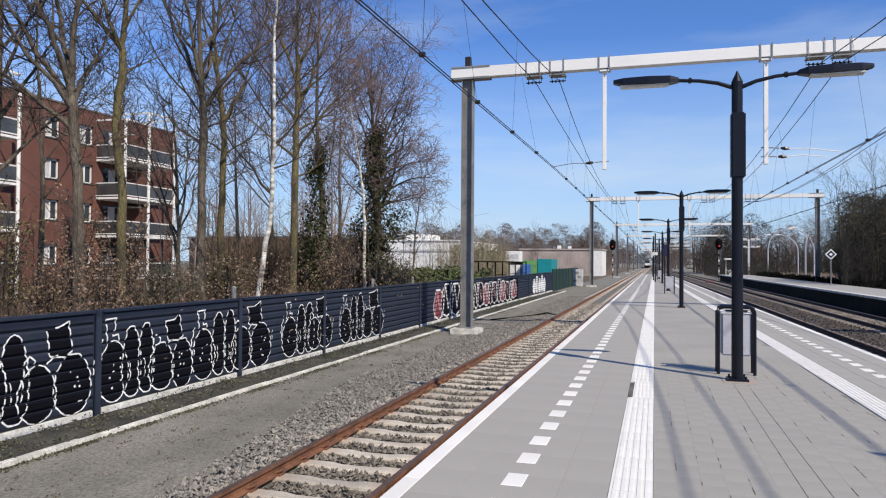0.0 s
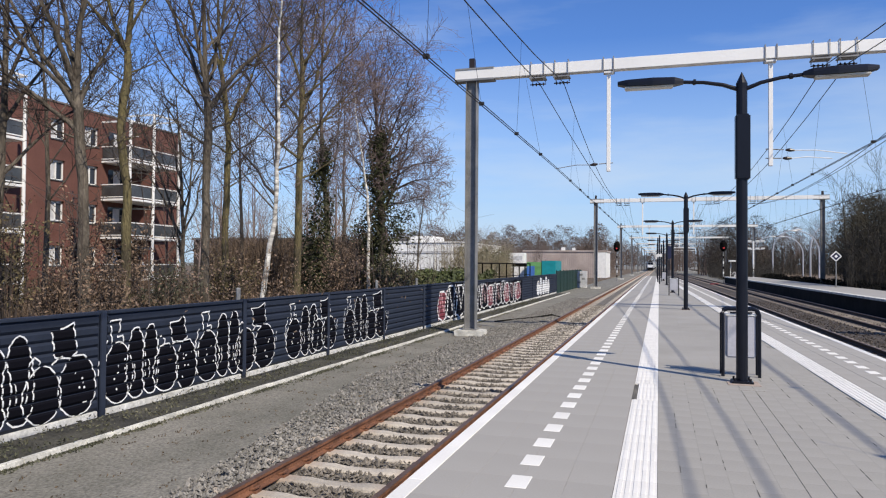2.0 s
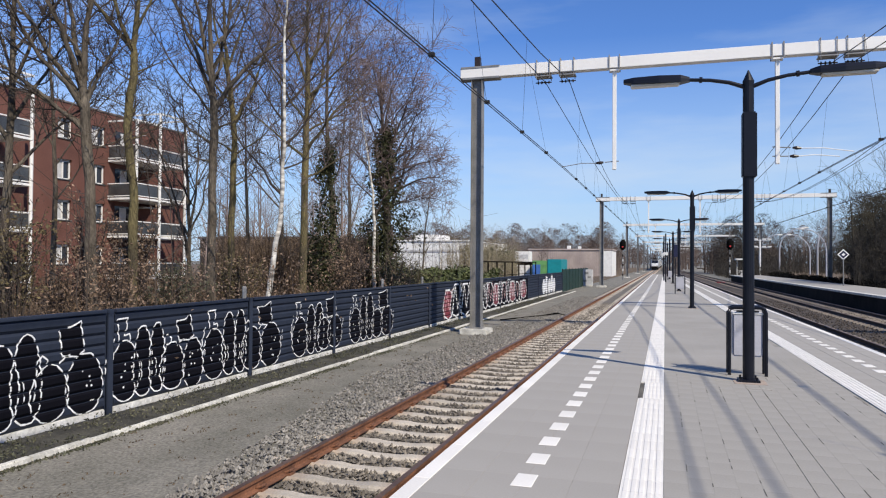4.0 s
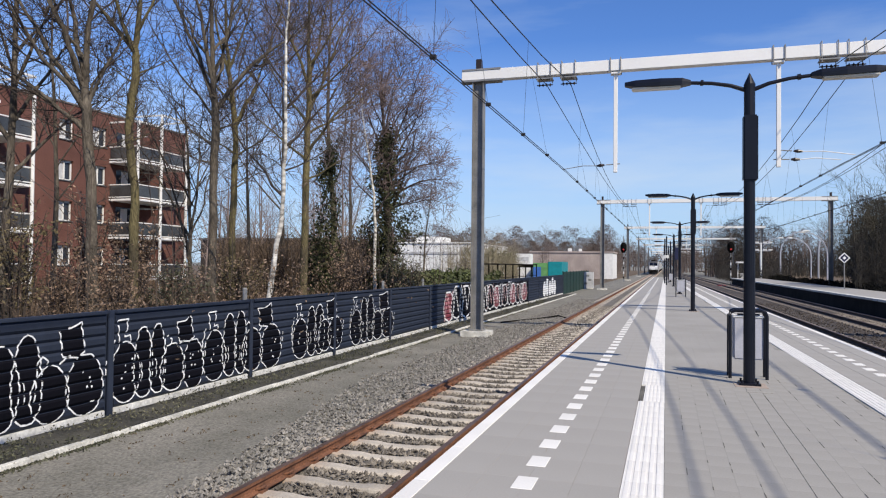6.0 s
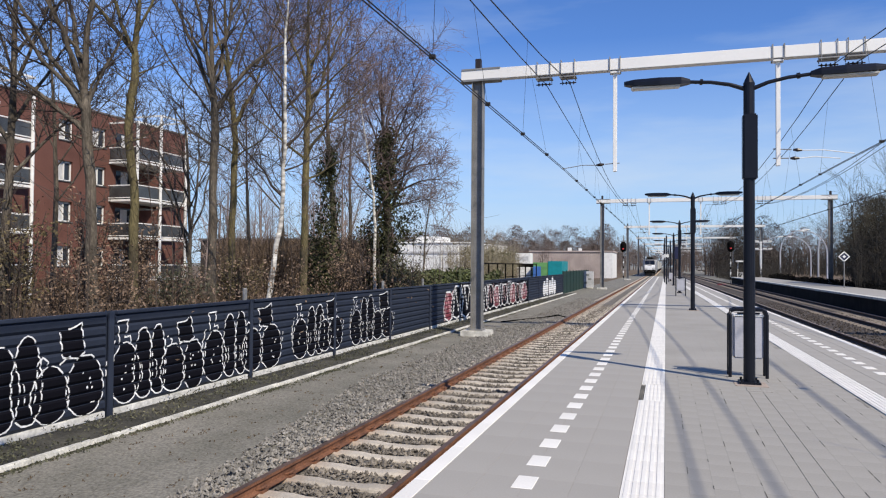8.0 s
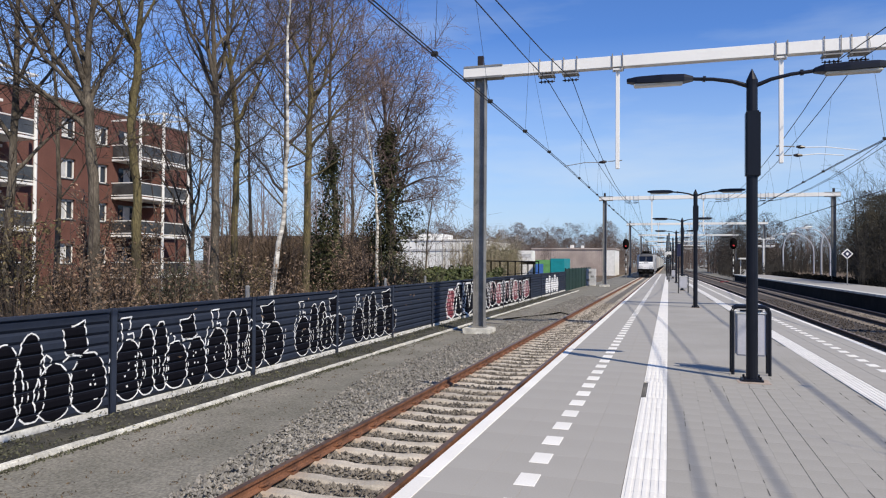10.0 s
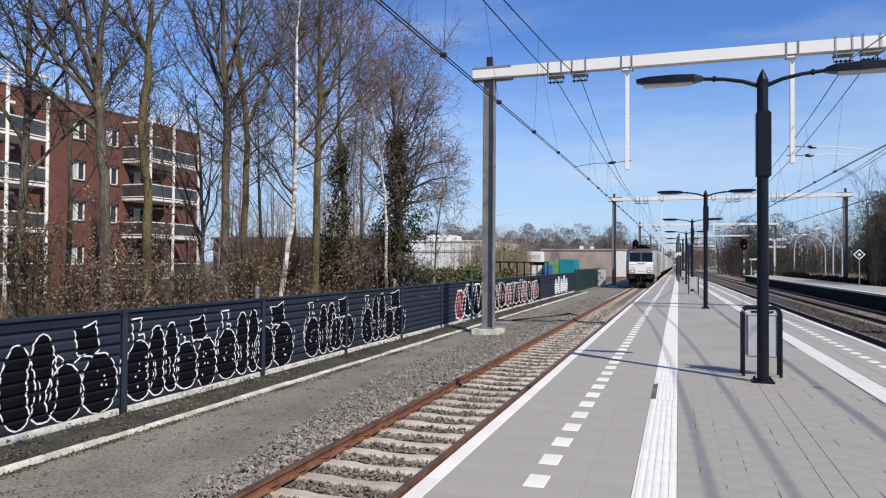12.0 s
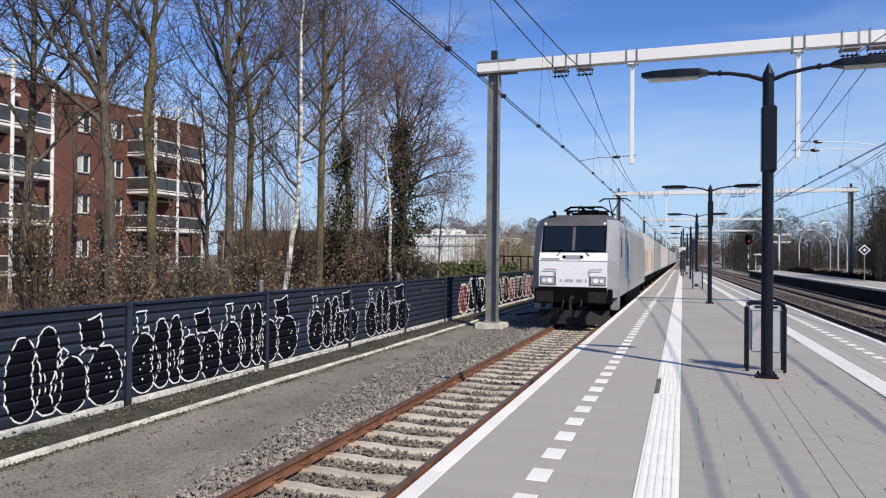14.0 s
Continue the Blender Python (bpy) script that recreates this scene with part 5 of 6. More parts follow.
part("body", box(-0.55, 0.55, -0.3, 0.3, 0.1, 1.85, 0.03), M_CURTAIN, t)
for px, pz in ((-0.3, 0.5), (0.15, 0.9), (-0.1, 1.35)):
    part("paint_patch", box(px - 0.15, px + 0.2, -0.312, -0.301, pz, pz + 0.22), M_STEEL, t)
part("foot", box(-0.5, 0.5, -0.35, 0.35, 0.0, 0.12), M_KERB, t)
t = thing("gable_house", (31.5, 240, G), "brick house with red tiled gable roof beyond the far platform", "house")
b = bmesh.new()
prof = [(-4, 0), (4, 0), (4, 4.5), (0, 8.5), (-4, 4.5)]
r1 = [b.verts.new((x, 0, z)) for x, z in prof]
r2 = [b.verts.new((x, 9, z)) for x, z in prof]
for k in range(5):
    b.faces.new((r1[k], r1[(k + 1) % 5], r2[(k + 1) % 5], r2[k]))
b.faces.new(r1), b.faces.new(r2[::-1])
bmesh.ops.recalc_face_normals(b, faces=b.faces[:])
part("wall", b, M_BRICK2, t)
b = bmesh.new()
for s in (-1, 1):
    v = [b.verts.new(p) for p in ((s * 4.4, -0.4, 4.2), (0, -0.4, 8.65), (0, 9.4, 8.65), (s * 4.4, 9.4, 4.2))]
    f = b.faces.new(v)
    r = bmesh.ops.extrude_face_region(b, geom=[f])
    bmesh.ops.translate(b, vec=(0, 0, 0.2), verts=[g for g in r["geom"] if isinstance(g, bmesh.types.BMVert)])
part("roof", b, M_ROOFTILE, t)
for x in (-2, 1.2):
    part("window", box(x - 0.5, x + 0.5, -0.03, 0.02, 1.2, 2.8), M_WTRIM, t)


# ---- trees ----
class Limbs:
    def __init__(self):
        self.v, self.f = [], []

    def add(self, pts, radii, sides):
        v, f = tube_data(pts, radii, sides, len(self.v), False)
        self.v.extend(v)
        self.f.extend(f)


def grow(rng, out, p, d, length, r, level, top, droop, kids, spread=1.0, first=0.3, coarse=False):
    seg = (4, 3, 2, 2, 2)[level] if coarse else (9, 5, 4, 3, 2)[level]
    pts, rad = [Vector(p)], [r]
    d = Vector(d).normalized()
    wob = (0.06, 0.27, 0.3, 0.3, 0.3)[level]
    aim = d.copy()
    for i in range(seg):
        if level == 0:
            d = d.lerp(aim, 0.35)
        d = (d + Vector((rng.uniform(-wob, wob), rng.uniform(-wob, wob), rng.uniform(-wob, wob) + ((0.22, 0.12)[level - 1] if level in (1, 2) else 0) - droop * (level >= 3)))).normalized()
        pts.append(pts[-1] + d * length / seg)
        rad.append(max(0.0075, r * (1 - (0.88 if level else 0.95) * (i + 1) / seg)))
    out[min(level, 2)].add(pts, rad, (5, 3, 3, 3, 3)[level] if coarse else (9, 6, 4, 3, 3)[level])
    sprout(rng, out, pts, rad, length, level, top, droop, kids, spread, first, coarse)


def sprout(rng, out, pts, rad, length, level, top, droop, kids, spread=1.0, first=0.3, coarse=False):
    """Side branches along a limb."""
    if level == top:
        return
    seg, n = len(pts) - 1, kids[level]
    lo = first if level == 0 else 0.2
    for k in range(n):
        u = lo + (1 - lo) * (k + rng.random()) / n
        i = min(seg - 1, int(u * seg))
        q = pts[i].lerp(pts[i + 1], u * seg - i)
        ax = (pts[i + 1] - pts[i]).normalized()
        side = ax.cross(Vector((rng.uniform(-1, 1), rng.uniform(-1, 1), rng.uniform(-1, 1)))).normalized()
        a = radians(rng.uniform(28, 62)) * spread
        nd = ax * math.cos(a) + side * math.sin(a)
        rr = (rad[i] + (rad[i + 1] - rad[i]) * (u * seg - i)) * (rng.uniform(0.26, 0.5) if level == 0 else rng.uniform(0.46, 0.74))
        ln = length * rng.uniform(0.28, 0.5) * (1.15 - 0.5 * u if level == 0 else 1)
        if level >= 1:
            ln = length * rng.uniform(0.3, 0.55)
        grow(rng, out, q, nd, max(0.25, ln), max(0.0095, rr), level + 1, top, droop, kids, spread, first, coarse)


def clothe(t, out, bark, twig, rng, seed, fine):
    """Trunk and crown meshes of a tree, and its finest twigs."""
    mesh_part("trunk", out[0].v, out[0].f, bark, t, smooth=True)
    n, m = len(out[1].v), len(out[1].f)
    c = mesh_part("crown", out[1].v + out[2].v, out[1].f + [tuple(n + k for k in f) for f in out[2].f], bark if bark is not M_BIRCH else M_TWIG, t)
    c.data.materials.append(twig)
    for f in c.data.polygons[m:]:
        f.material_index = 1
    tips = out[2].v
    if fine:
        sp = [tips[rng.randrange(len(tips))] + Vector((rng.gauss(0, .12), rng.gauss(0, .12), rng.gauss(0, .12))) for _ in range(fine)]
        leaves("twig_mass", sp, 0.24, twig, "", "", seed, t, "stuff", 0.024)
    return t


def tree(x, y, h, r, seed, label, bark=None, twig=None, lean=(0, 0), kids=(15, 8, 7, 4), droop=0.0, top=4, forks=1, spread=1.0, name="bare_tree", first=0.3, fine=1800):
    rng = random.Random(seed)
    out = [Limbs(), Limbs(), Limbs()]
    for k in range(forks):
        a = rng.uniform(0, 6.28)
        ln = Vector((lean[0] + (0.13 * math.cos(a) if forks > 1 else 0), lean[1] + (0.13 * math.sin(a) if forks > 1 else 0), 1))
        grow(rng, out, (0.1 * k, 0.05 * k, -0.1), ln, h, r, 0, top, droop, kids, spread, first)
    t = thing(name, (x, y, G + 0.05), label, "tree", "bare trees")
    return clothe(t, out, bark or M_BARK, twig or M_TWIG, rng, seed, fine)


def limbed_tree(x, y, seed, label, stem, limbs, bark=None, twig=None, kids=(10, 6, 3), droop=0.0, fine=900, name="bare_tree", spread=1.0, epi=18):
    """A tree with a bent stem of (sideways, height, radius) stations, and main limbs, each given by the height where it leaves the stem,
    its first and last lean in degrees, its length, its radius and its lean along the line of sight."""
    rng = random.Random(seed)
    out = [Limbs(), Limbs(), Limbs()]
    dense = []
    for (a, za, ra), (b, zb, rb) in zip(stem, stem[1:]):
        for k in range(3):
            u = k / 3
            dense.append((Vector((a + (b - a) * u + rng.uniform(-.03, .03), rng.uniform(-.03, .03), za + (zb - za) * u)), ra + (rb - ra) * u + rng.uniform(-.005, .005)))
    dense.append((Vector((stem[-1][0], 0, stem[-1][1])), stem[-1][2]))
    sp, sr = [p for p, _ in dense], [q for _, q in dense]
    sr = [q * 0.76 * rng.uniform(0.93, 1.07) for q in sr]
    sr[0] *= 1.35
    out[0].add(sp, sr, 12)
    for h0, a0, a1, length, r, tilt in limbs:
        i = max(k for k, p in enumerate(sp) if p.z <= h0)
        i = min(i, len(sp) - 2)
        u = (h0 - sp[i].z) / (sp[i + 1].z - sp[i].z)
        pts, rad = [sp[i].lerp(sp[i + 1], min(1, u))], [r * 1.25]
        n = max(5, int(length * 2.2))
        sway = rng.uniform(-9, 9)
        for k in range(n):
            a = radians(a0 + (a1 - a0) * k / (n - 1) + sway * math.sin(k * 1.7) + rng.uniform(-7, 7))
            e = radians(tilt * (1 - 0.6 * k / n) + rng.uniform(-8, 8))
            pts.append(pts[-1] + Vector((math.sin(a), math.sin(e) * math.cos(a), math.cos(a) * math.cos(e))) * length / n)
            rad.append(max(0.008, r * (1 - 0.86 * (k + 1) / n)))
        out[0 if r > 0.055 else 1].add(pts, rad, 8 if r > 0.055 else 6)
        sprout(rng, out, pts, rad, length * 0.85, 1, 3, droop, (0, *kids), spread)
    for k in range(epi):
        i = rng.randrange(len(sp) // 5, len(sp) - 1)
        a, b = rng.uniform(0, 6.28), rng.uniform(0.2, 0.8)
        grow(rng, out, sp[i], (math.cos(a), math.sin(a), b), rng.uniform(0.7, 1.9), rng.uniform(0.012, 0.025), 2, 4, droop, (0, 0, 5, 3), 1.0)
    t = thing(name, (x, y, G + 0.05), label, "tree", "bare trees", rz=math.degrees(math.atan2(-x, y)))
    return clothe(t, out, bark or M_BARK, twig or M_TWIG, rng, seed, fine)


def leaves(name, spots, size, material, label, category, seed, parent=None, kind="stuff", slim=0.5):
    """Small folded leaves at the given places."""
    rng = np.random.default_rng(seed)
    p = np.array(spots, float)
    n = len(p)
    a = rng.normal(size=(n, 3))
    a /= np.linalg.norm(a, axis=1)[:, None]
    b = np.cross(a, rng.normal(size=(n, 3)))
    b /= np.linalg.norm(b, axis=1)[:, None]
    s = (size * rng.uniform(0.6, 1.3, n))[:, None]
    c = np.cross(a, b)
    v = np.stack([p - a * s, p + b * s * slim + c * s * slim * 0.3, p + a * s, p - b * s * slim + c * s * slim * 0.3], 1)
    i = np.arange(n)[:, None] * 4
    f = np.concatenate([i + np.array([[0, 1, 2]]), i + np.array([[0, 2, 3]])])
    ob = mesh_part(name, v.reshape(-1, 3).tolist(), f.tolist(), material, parent)
    return tagged(ob, label, category, kind=kind)


def at(ratio, d):
    """A place d metres off along the track in the direction of a given slope."""
    return ratio * d, d


limbed_tree(*at(-0.957, 17.0), 1, "large bare tree with a thick trunk fanning into steep limbs",
            [(0, -0.1, 0.25), (-0.06, 2.6, 0.22), (-0.14, 4.9, 0.20), (-0.22, 6.2, 0.20), (-0.29, 7.1, 0.18), (-0.34, 7.9, 0.13), (-0.30, 8.9, 0.10), (-0.17, 10.4, 0.07), (-0.1, 14, 0.02)],
            [(6.3, -46, -62, 5.0, 0.075, 5), (6.9, -38, -30, 5.5, 0.08, -18), (7.0, -27, -38, 6.0, 0.095, 8), (7.5, -16, -28, 6.0, 0.09, -10), (7.9, -8, -14, 6.0, 0.085, 15), (8.2, 4, 8, 5.5, 0.08, -8),
             (7.1, 22, 24, 3.4, 0.06, -12), (6.9, 12, 32, 3.0, 0.05, 20), (6.1, -68, -42, 2.4, 0.035, -20), (5.8, 72, 48, 1.8, 0.028, 10), (7.6, -22, -6, 5.5, 0.06, 25), (6.5, -55, -48, 4.2, 0.055, 25), (8.4, -25, -36, 4.5, 0.05, -25)],
            M_BARK, kids=(9, 6, 2), fine=405)
limbed_tree(*at(-0.871, 18.0), 2, "tall bare tree with a crooked mossy trunk behind the barrier",
            [(0, -0.1, 0.21), (-0.03, 3.0, 0.19), (-0.03, 4.9, 0.175), (-0.18, 6.0, 0.17), (-0.26, 6.6, 0.165), (-0.14, 7.6, 0.165), (-0.05, 8.45, 0.16), (-0.09, 9.15, 0.13), (0, 10.0, 0.09), (0.05, 10.8, 0.07), (0.1, 14, 0.02)],
            [(9.0, -36, -48, 3.2, 0.08, 0), (8.9, -22, -10, 4.5, 0.07, -15), (9.3, 8, 14, 4.5, 0.07, 10), (9.6, 24, 18, 3.5, 0.05, -15), (6.6, 22, 2, 1.2, 0.055, 0), (8.3, 64, 40, 2.0, 0.028, 15), (8.0, -66, -45, 1.8, 0.026, -10),
             (7.2, -70, -60, 1.6, 0.02, 0), (6.2, 65, 30, 1.7, 0.025, -20)],
            M_MOSS, kids=(9, 5, 2), fine=225)
limbed_tree(*at(-0.714, 21.5), 3, "tall straight bare tree dividing into upright limbs",
            [(0, -0.1, 0.23), (0, 3.0, 0.20), (0.0, 5.9, 0.185), (0.04, 6.9, 0.18), (-0.04, 8.3, 0.165), (-0.1, 9.5, 0.12), (-0.18, 10.7, 0.10), (-0.2, 12, 0.08), (-0.2, 16, 0.02)],
            [(8.1, -18, -34, 6.5, 0.085, 5), (8.4, -10, -20, 6.5, 0.085, -14), (8.6, 9, 3, 6.5, 0.09, 14), (7.9, 33, 54, 5.5, 0.095, 0), (9.0, 16, 22, 5.5, 0.07, -12), (6.6, -52, -30, 3.2, 0.04, 15), (7.2, 62, 40, 2.6, 0.035, -15),
             (9.5, -28, -20, 5.0, 0.06, 20), (7.6, -42, -30, 4.2, 0.05, -22), (10.0, 30, 20, 4.0, 0.05, 20), (6.0, -75, -50, 2.6, 0.03, 0)],
            M_BARK, kids=(9, 6, 2), fine=405)
limbed_tree(*at(-0.677, 25.0), 4, "tall bare tree with a mossy forked stem",
            [(0, -0.1, 0.2), (0.0, 3.5, 0.18), (0.02, 5.7, 0.165), (0.07, 7.6, 0.16), (-0.05, 8.7, 0.14), (-0.2, 10.1, 0.12), (-0.28, 10.8, 0.10), (-0.4, 12.4, 0.07), (-0.4, 16, 0.02)],
            [(8.1, 27, 12, 6.5, 0.095, 5), (10.0, -16, -12, 5.0, 0.065, -10), (10.4, 16, 14, 5.0, 0.065, 15), (9.0, -38, -28, 4.0, 0.05, 12), (6.8, 55, 38, 3.2, 0.04, -15), (6.9, -58, -35, 3.2, 0.04, 10), (9.4, 40, 30, 3.6, 0.045, -20), (5.5, 60, 50, 2.4, 0.03, 20)],
            M_MOSS, kids=(9, 6, 2), fine=450)
limbed_tree(*at(-0.617, 19.5), 5, "slender white birch leaning in the hedgerow",
            [(0, -0.1, 0.135), (0.18, 1.5, 0.12), (0.35, 2.8, 0.11), (0.48, 3.7, 0.10), (0.57, 5.5, 0.085), (0.62, 7.3, 0.07), (0.58, 9.4, 0.055), (0.63, 10.8, 0.04), (0.66, 13, 0.015)],
            [(4.6, -42, -30, 3.4, 0.045, 10), (6.2, 48, 26, 3.0, 0.04, -10), (7.4, 42, 30, 3.4, 0.042, 12), (6.9, -42, -20, 3.0, 0.036, -15), (8.2, -36, -20, 3.0, 0.034, 15), (8.8, 36, 20, 2.8, 0.032, -20), (5.4, 62, 40, 2.4, 0.03, 20), (9.6, -30, -14, 2.6, 0.026, 0), (10.2, 28, 12, 2.4, 0.024, 10)],
            M_BIRCH, M_TWIG, kids=(10, 6, 3), droop=0.06, name="birch_tree", fine=495)
limbed_tree(*at(-0.545, 25.0), 6, "tall bare tree with a yellow mossy trunk and hanging catkins",
            [(0, -0.1, 0.22), (0, 4.0, 0.19), (0.02, 6.25, 0.175), (0.1, 8.5, 0.15), (0.1, 9.6, 0.13), (0.05, 10.9, 0.09), (0.05, 15, 0.02)],
            [(6.6, -58, -46, 3.6, 0.055, 10), (6.8, 32, 52, 4.2, 0.07, -8), (8.5, 22, 24, 5.0, 0.08, 8), (9.5, -16, -22, 5.0, 0.07, -12), (9.8, 12, 10, 5.0, 0.07, 15), (8.0, -38, -26, 4.0, 0.05, 18), (7.6, 58, 40, 3.6, 0.045, 15), (10.4, 36, 26, 4.0, 0.05, -15), (5.8, 62, 58, 3.0, 0.04, 0), (9.0, 46, 34, 4.4, 0.05, -20)],
            M_MOSS, M_TWIG2, kids=(10, 6, 3), fine=1170)
tree(*at(-0.49, 30.0), 17, 0.17, 7, "bare tree with dense purple twigs", M_BARK, M_TWIG2, kids=(18, 9, 5, 2), fine=1170, spread=0.9)
limbed_tree(*at(-0.425, 30.0), 8, "white birch with fine hanging twigs beside an ivy-covered tree",
            [(0, -0.1, 0.12), (0.02, 2.0, 0.105), (0.04, 4.2, 0.09), (-0.05, 5.6, 0.075), (-0.3, 7.2, 0.055), (-0.6, 9.0, 0.03), (-0.7, 10.6, 0.012)],
            [(4.6, 30, 22, 3.6, 0.055, 0), (5.4, -46, -40, 2.8, 0.035, 10), (6.2, 40, 22, 2.6, 0.035, -12), (6.8, -42, -24, 2.4, 0.03, 12), (7.6, 34, 30, 2.2, 0.026, -10)],
            M_BIRCH, M_TWIG2, kids=(10, 6, 3), droop=0.12, name="birch_tree", fine=405)
iv = limbed_tree(*at(-0.405, 31.0), 9, "ivy-covered bare tree with a drooping side limb behind the barrier",
                 [(0, -0.1, 0.26), (0.1, 3.0, 0.22), (0.0, 5.5, 0.2), (-0.1, 7.4, 0.16), (-0.25, 9.2, 0.10), (-0.3, 11, 0.05), (-0.3, 12.6, 0.015)],
                 [(5.4, 48, 88, 3.2, 0.07, 0), (5.9, 42, 78, 3.0, 0.055, -12), (4.6, 26, 10, 6.0, 0.085, 10), (6.6, 30, 22, 4.2, 0.06, -10), (7.6, -26, -14, 4.0, 0.055, 12), (6.0, -46, -34, 3.6, 0.05, -12), (8.2, 26, 34, 3.6, 0.045, 10), (8.8, -20, -30, 3.2, 0.04, -15),
                  (7.0, 54, 40, 2.8, 0.05, 18), (9.2, 14, 40, 3.4, 0.04, 0), (5.0, 62, 76, 2.2, 0.045, 20), (8.0, 8, 22, 5.0, 0.06, 0), (8.6, -4, -14, 4.6, 0.055, 10), (7.2, 20, 12, 5.4, 0.06, -15), (6.4, 56, 88, 3.0, 0.045, 8), (5.2, 70, 96, 2.8, 0.04, -10), (7.8, 40, 52, 3.0, 0.045, -8), (9.6, 4, 14, 3.6, 0.045, 12)],
                 M_BARKDARK, M_TWIG2, kids=(15, 9, 4), droop=0.12, fine=3800)
tree(*at(-0.350, 40.0), 8.2, 0.085, 11, "thin young bare tree beside the hedge", M_BARK, M_TWIG2, kids=(13, 6, 4, 2), lean=(0.06, 0), fine=90)
limbed_tree(*at(-0.757, 24.0), 12, "thin many-stemmed bare tree in front of the flats",
            [(0, -0.1, 0.13), (0, 2.0, 0.11), (-0.05, 4.5, 0.09), (-0.15, 7.0, 0.06), (-0.4, 9.5, 0.02)],
            [(2.4, -10, -20, 7.0, 0.06, 5), (2.8, 6, 3, 6.5, 0.06, -8), (3.4, -22, -34, 6.5, 0.05, 10), (3.6, 14, 8, 6.0, 0.045, 12), (4.4, -6, -14, 6.0, 0.045, -14), (5.0, -32, -40, 4.5, 0.035, 0), (4.6, 28, 16, 4.0, 0.035, -12)],
            M_BARK, kids=(9, 5, 2), fine=405, spread=0.85)
limbed_tree(*at(-1.16, 16.0), 13, "bare tree with spreading limbs beside the barrier",
            [(0, -0.1, 0.2), (0, 3.0, 0.17), (0.1, 6.0, 0.14), (0.1, 9.0, 0.1), (0.2, 14, 0.02)],
            [(5.0, 40, 50, 4.0, 0.06, 5), (6.0, -30, -20, 5.0, 0.07, -10), (6.6, 26, 36, 4.6, 0.065, 12), (7.4, 12, 22, 5.0, 0.06, -12), (8.0, -18, -26, 4.0, 0.05, 10), (8.6, 32, 26, 3.6, 0.045, 0)],
            M_BARK, kids=(9, 6, 2), fine=315)
tree(*at(-1.05, 22.0), 16, 0.13, 21, "bare tree before the flats", M_BARK, kids=(14, 8, 4, 2), spread=0.9, fine=180)
tree(*at(-1.30, 17.0), 17, 0.17, 22, "bare tree beside the barrier", M_BARK, kids=(16, 8, 5, 2), spread=0.95, fine=180)
tree(*at(-0.585, 36.0), 16, 0.17, 14, "bare tree further back in the wood", M_BARK, M_TWIG2, kids=(15, 8, 5, 2))
tree(*at(-0.465, 42.0), 14.5, 0.16, 15, "bare tree further back in the wood", M_BARK, M_TWIG2, kids=(18, 9, 5, 2), fine=1620)
tree(*at(-0.645, 38.0), 15, 0.15, 16, "bare tree further back in the wood", M_BARK, M_TWIG2, kids=(15, 8, 5, 2))

# ivy round two trunks
rng = random.Random(31)
sp = []
for _ in range(150):
    z = 0.3 + 8.2 * rng.random() ** 0.8
    w = 0.3 + 1.0 * max(0.0, math.sin(math.pi * min(1, z / 9.0))) ** 1.5 * (0.4 + rng.random())
    a = rng.uniform(0, 6.28)
    cx, cy = w * rng.random() * math.cos(a), w * rng.random() * math.sin(a)
    for _ in range(70):
        sp.append((cx + rng.gauss(0, .17), cy + rng.gauss(0, .17), z + rng.gauss(0, .25)))
leaves("ivy", sp, 0.085, M_IVY, "dark green ivy climbing the trunk", "", 4, iv, kind="")
sp = []
ix, iy = at(-0.507, 29.0)
for _ in range(85):
    z = 0.2 + 7.4 * rng.random()
    w = 0.18 + 0.75 * (1 - z / 8.5) * rng.random()
    a = rng.uniform(0, 6.28)
    for _ in range(55):
        sp.append((ix + w * math.cos(a) + rng.gauss(0, .15), iy + w * math.sin(a) + rng.gauss(0, .15), G + max(0.05, z + rng.gauss(0, .28))))
leaves("ivy_column", sp, 0.085, M_IVY, "dark ivy column hiding a whole trunk", "ivy", 5)
# brown catkins high in the tall mossy tree
sp = []
for _ in range(26):
    z = rng.uniform(8.5, 13.5)
    cx, cy = -13.6 + rng.uniform(-0.6, 2.6), 25 + rng.uniform(-1.2, 1.6)
    for _ in range(130):
        sp.append((cx + rng.gauss(0, .3), cy + rng.gauss(0, .3), G + z + rng.gauss(0, .45)))
leaves("catkins", sp, 0.05, M_CATKIN, "brown hanging catkins high in a bare tree", "catkins", 17, slim=0.2)


def brushwood(name, count, place, h0, h1, seed, material, label, arms=5, r=0.009):
    rng = random.Random(seed)
    o = Limbs()
    for _ in range(count):
        x, y = place(rng)
        h = rng.uniform(h0, h1)
        p = Vector((x, y, G))
        q = p + Vector((rng.uniform(-.5, .5), rng.uniform(-.5, .5), h))
        m = p.lerp(q, 0.5) + Vector((rng.uniform(-.2, .2), rng.uniform(-.2, .2), 0))
        o.add([p, m, q], [r, r * 0.8, r * 0.4], 3)
        for _ in range(arms):
            u = rng.uniform(0.25, 0.95)
            s = p.lerp(m, u * 2) if u < 0.5 else m.lerp(q, u * 2 - 1)
            e = s + Vector((rng.uniform(-.8, .8), rng.uniform(-.8, .8), rng.uniform(0.1, 0.9))) * h * 0.28
            o.add([s, e], [r * 0.6, r * 0.3], 3)
    ob = mesh_part(name, o.v, o.f, material)
    return tagged(ob, label, "shrubs", kind="stuff")


def wood_strip(r):
    while True:
        d = 8 + 38 * r.random()
        x = -9.1 - 11 * r.random() ** 1.4
        if noise.noise(Vector((x * 0.55, d * 0.45, 3.0))) > r.uniform(-0.45, 0.35):
            return x, d


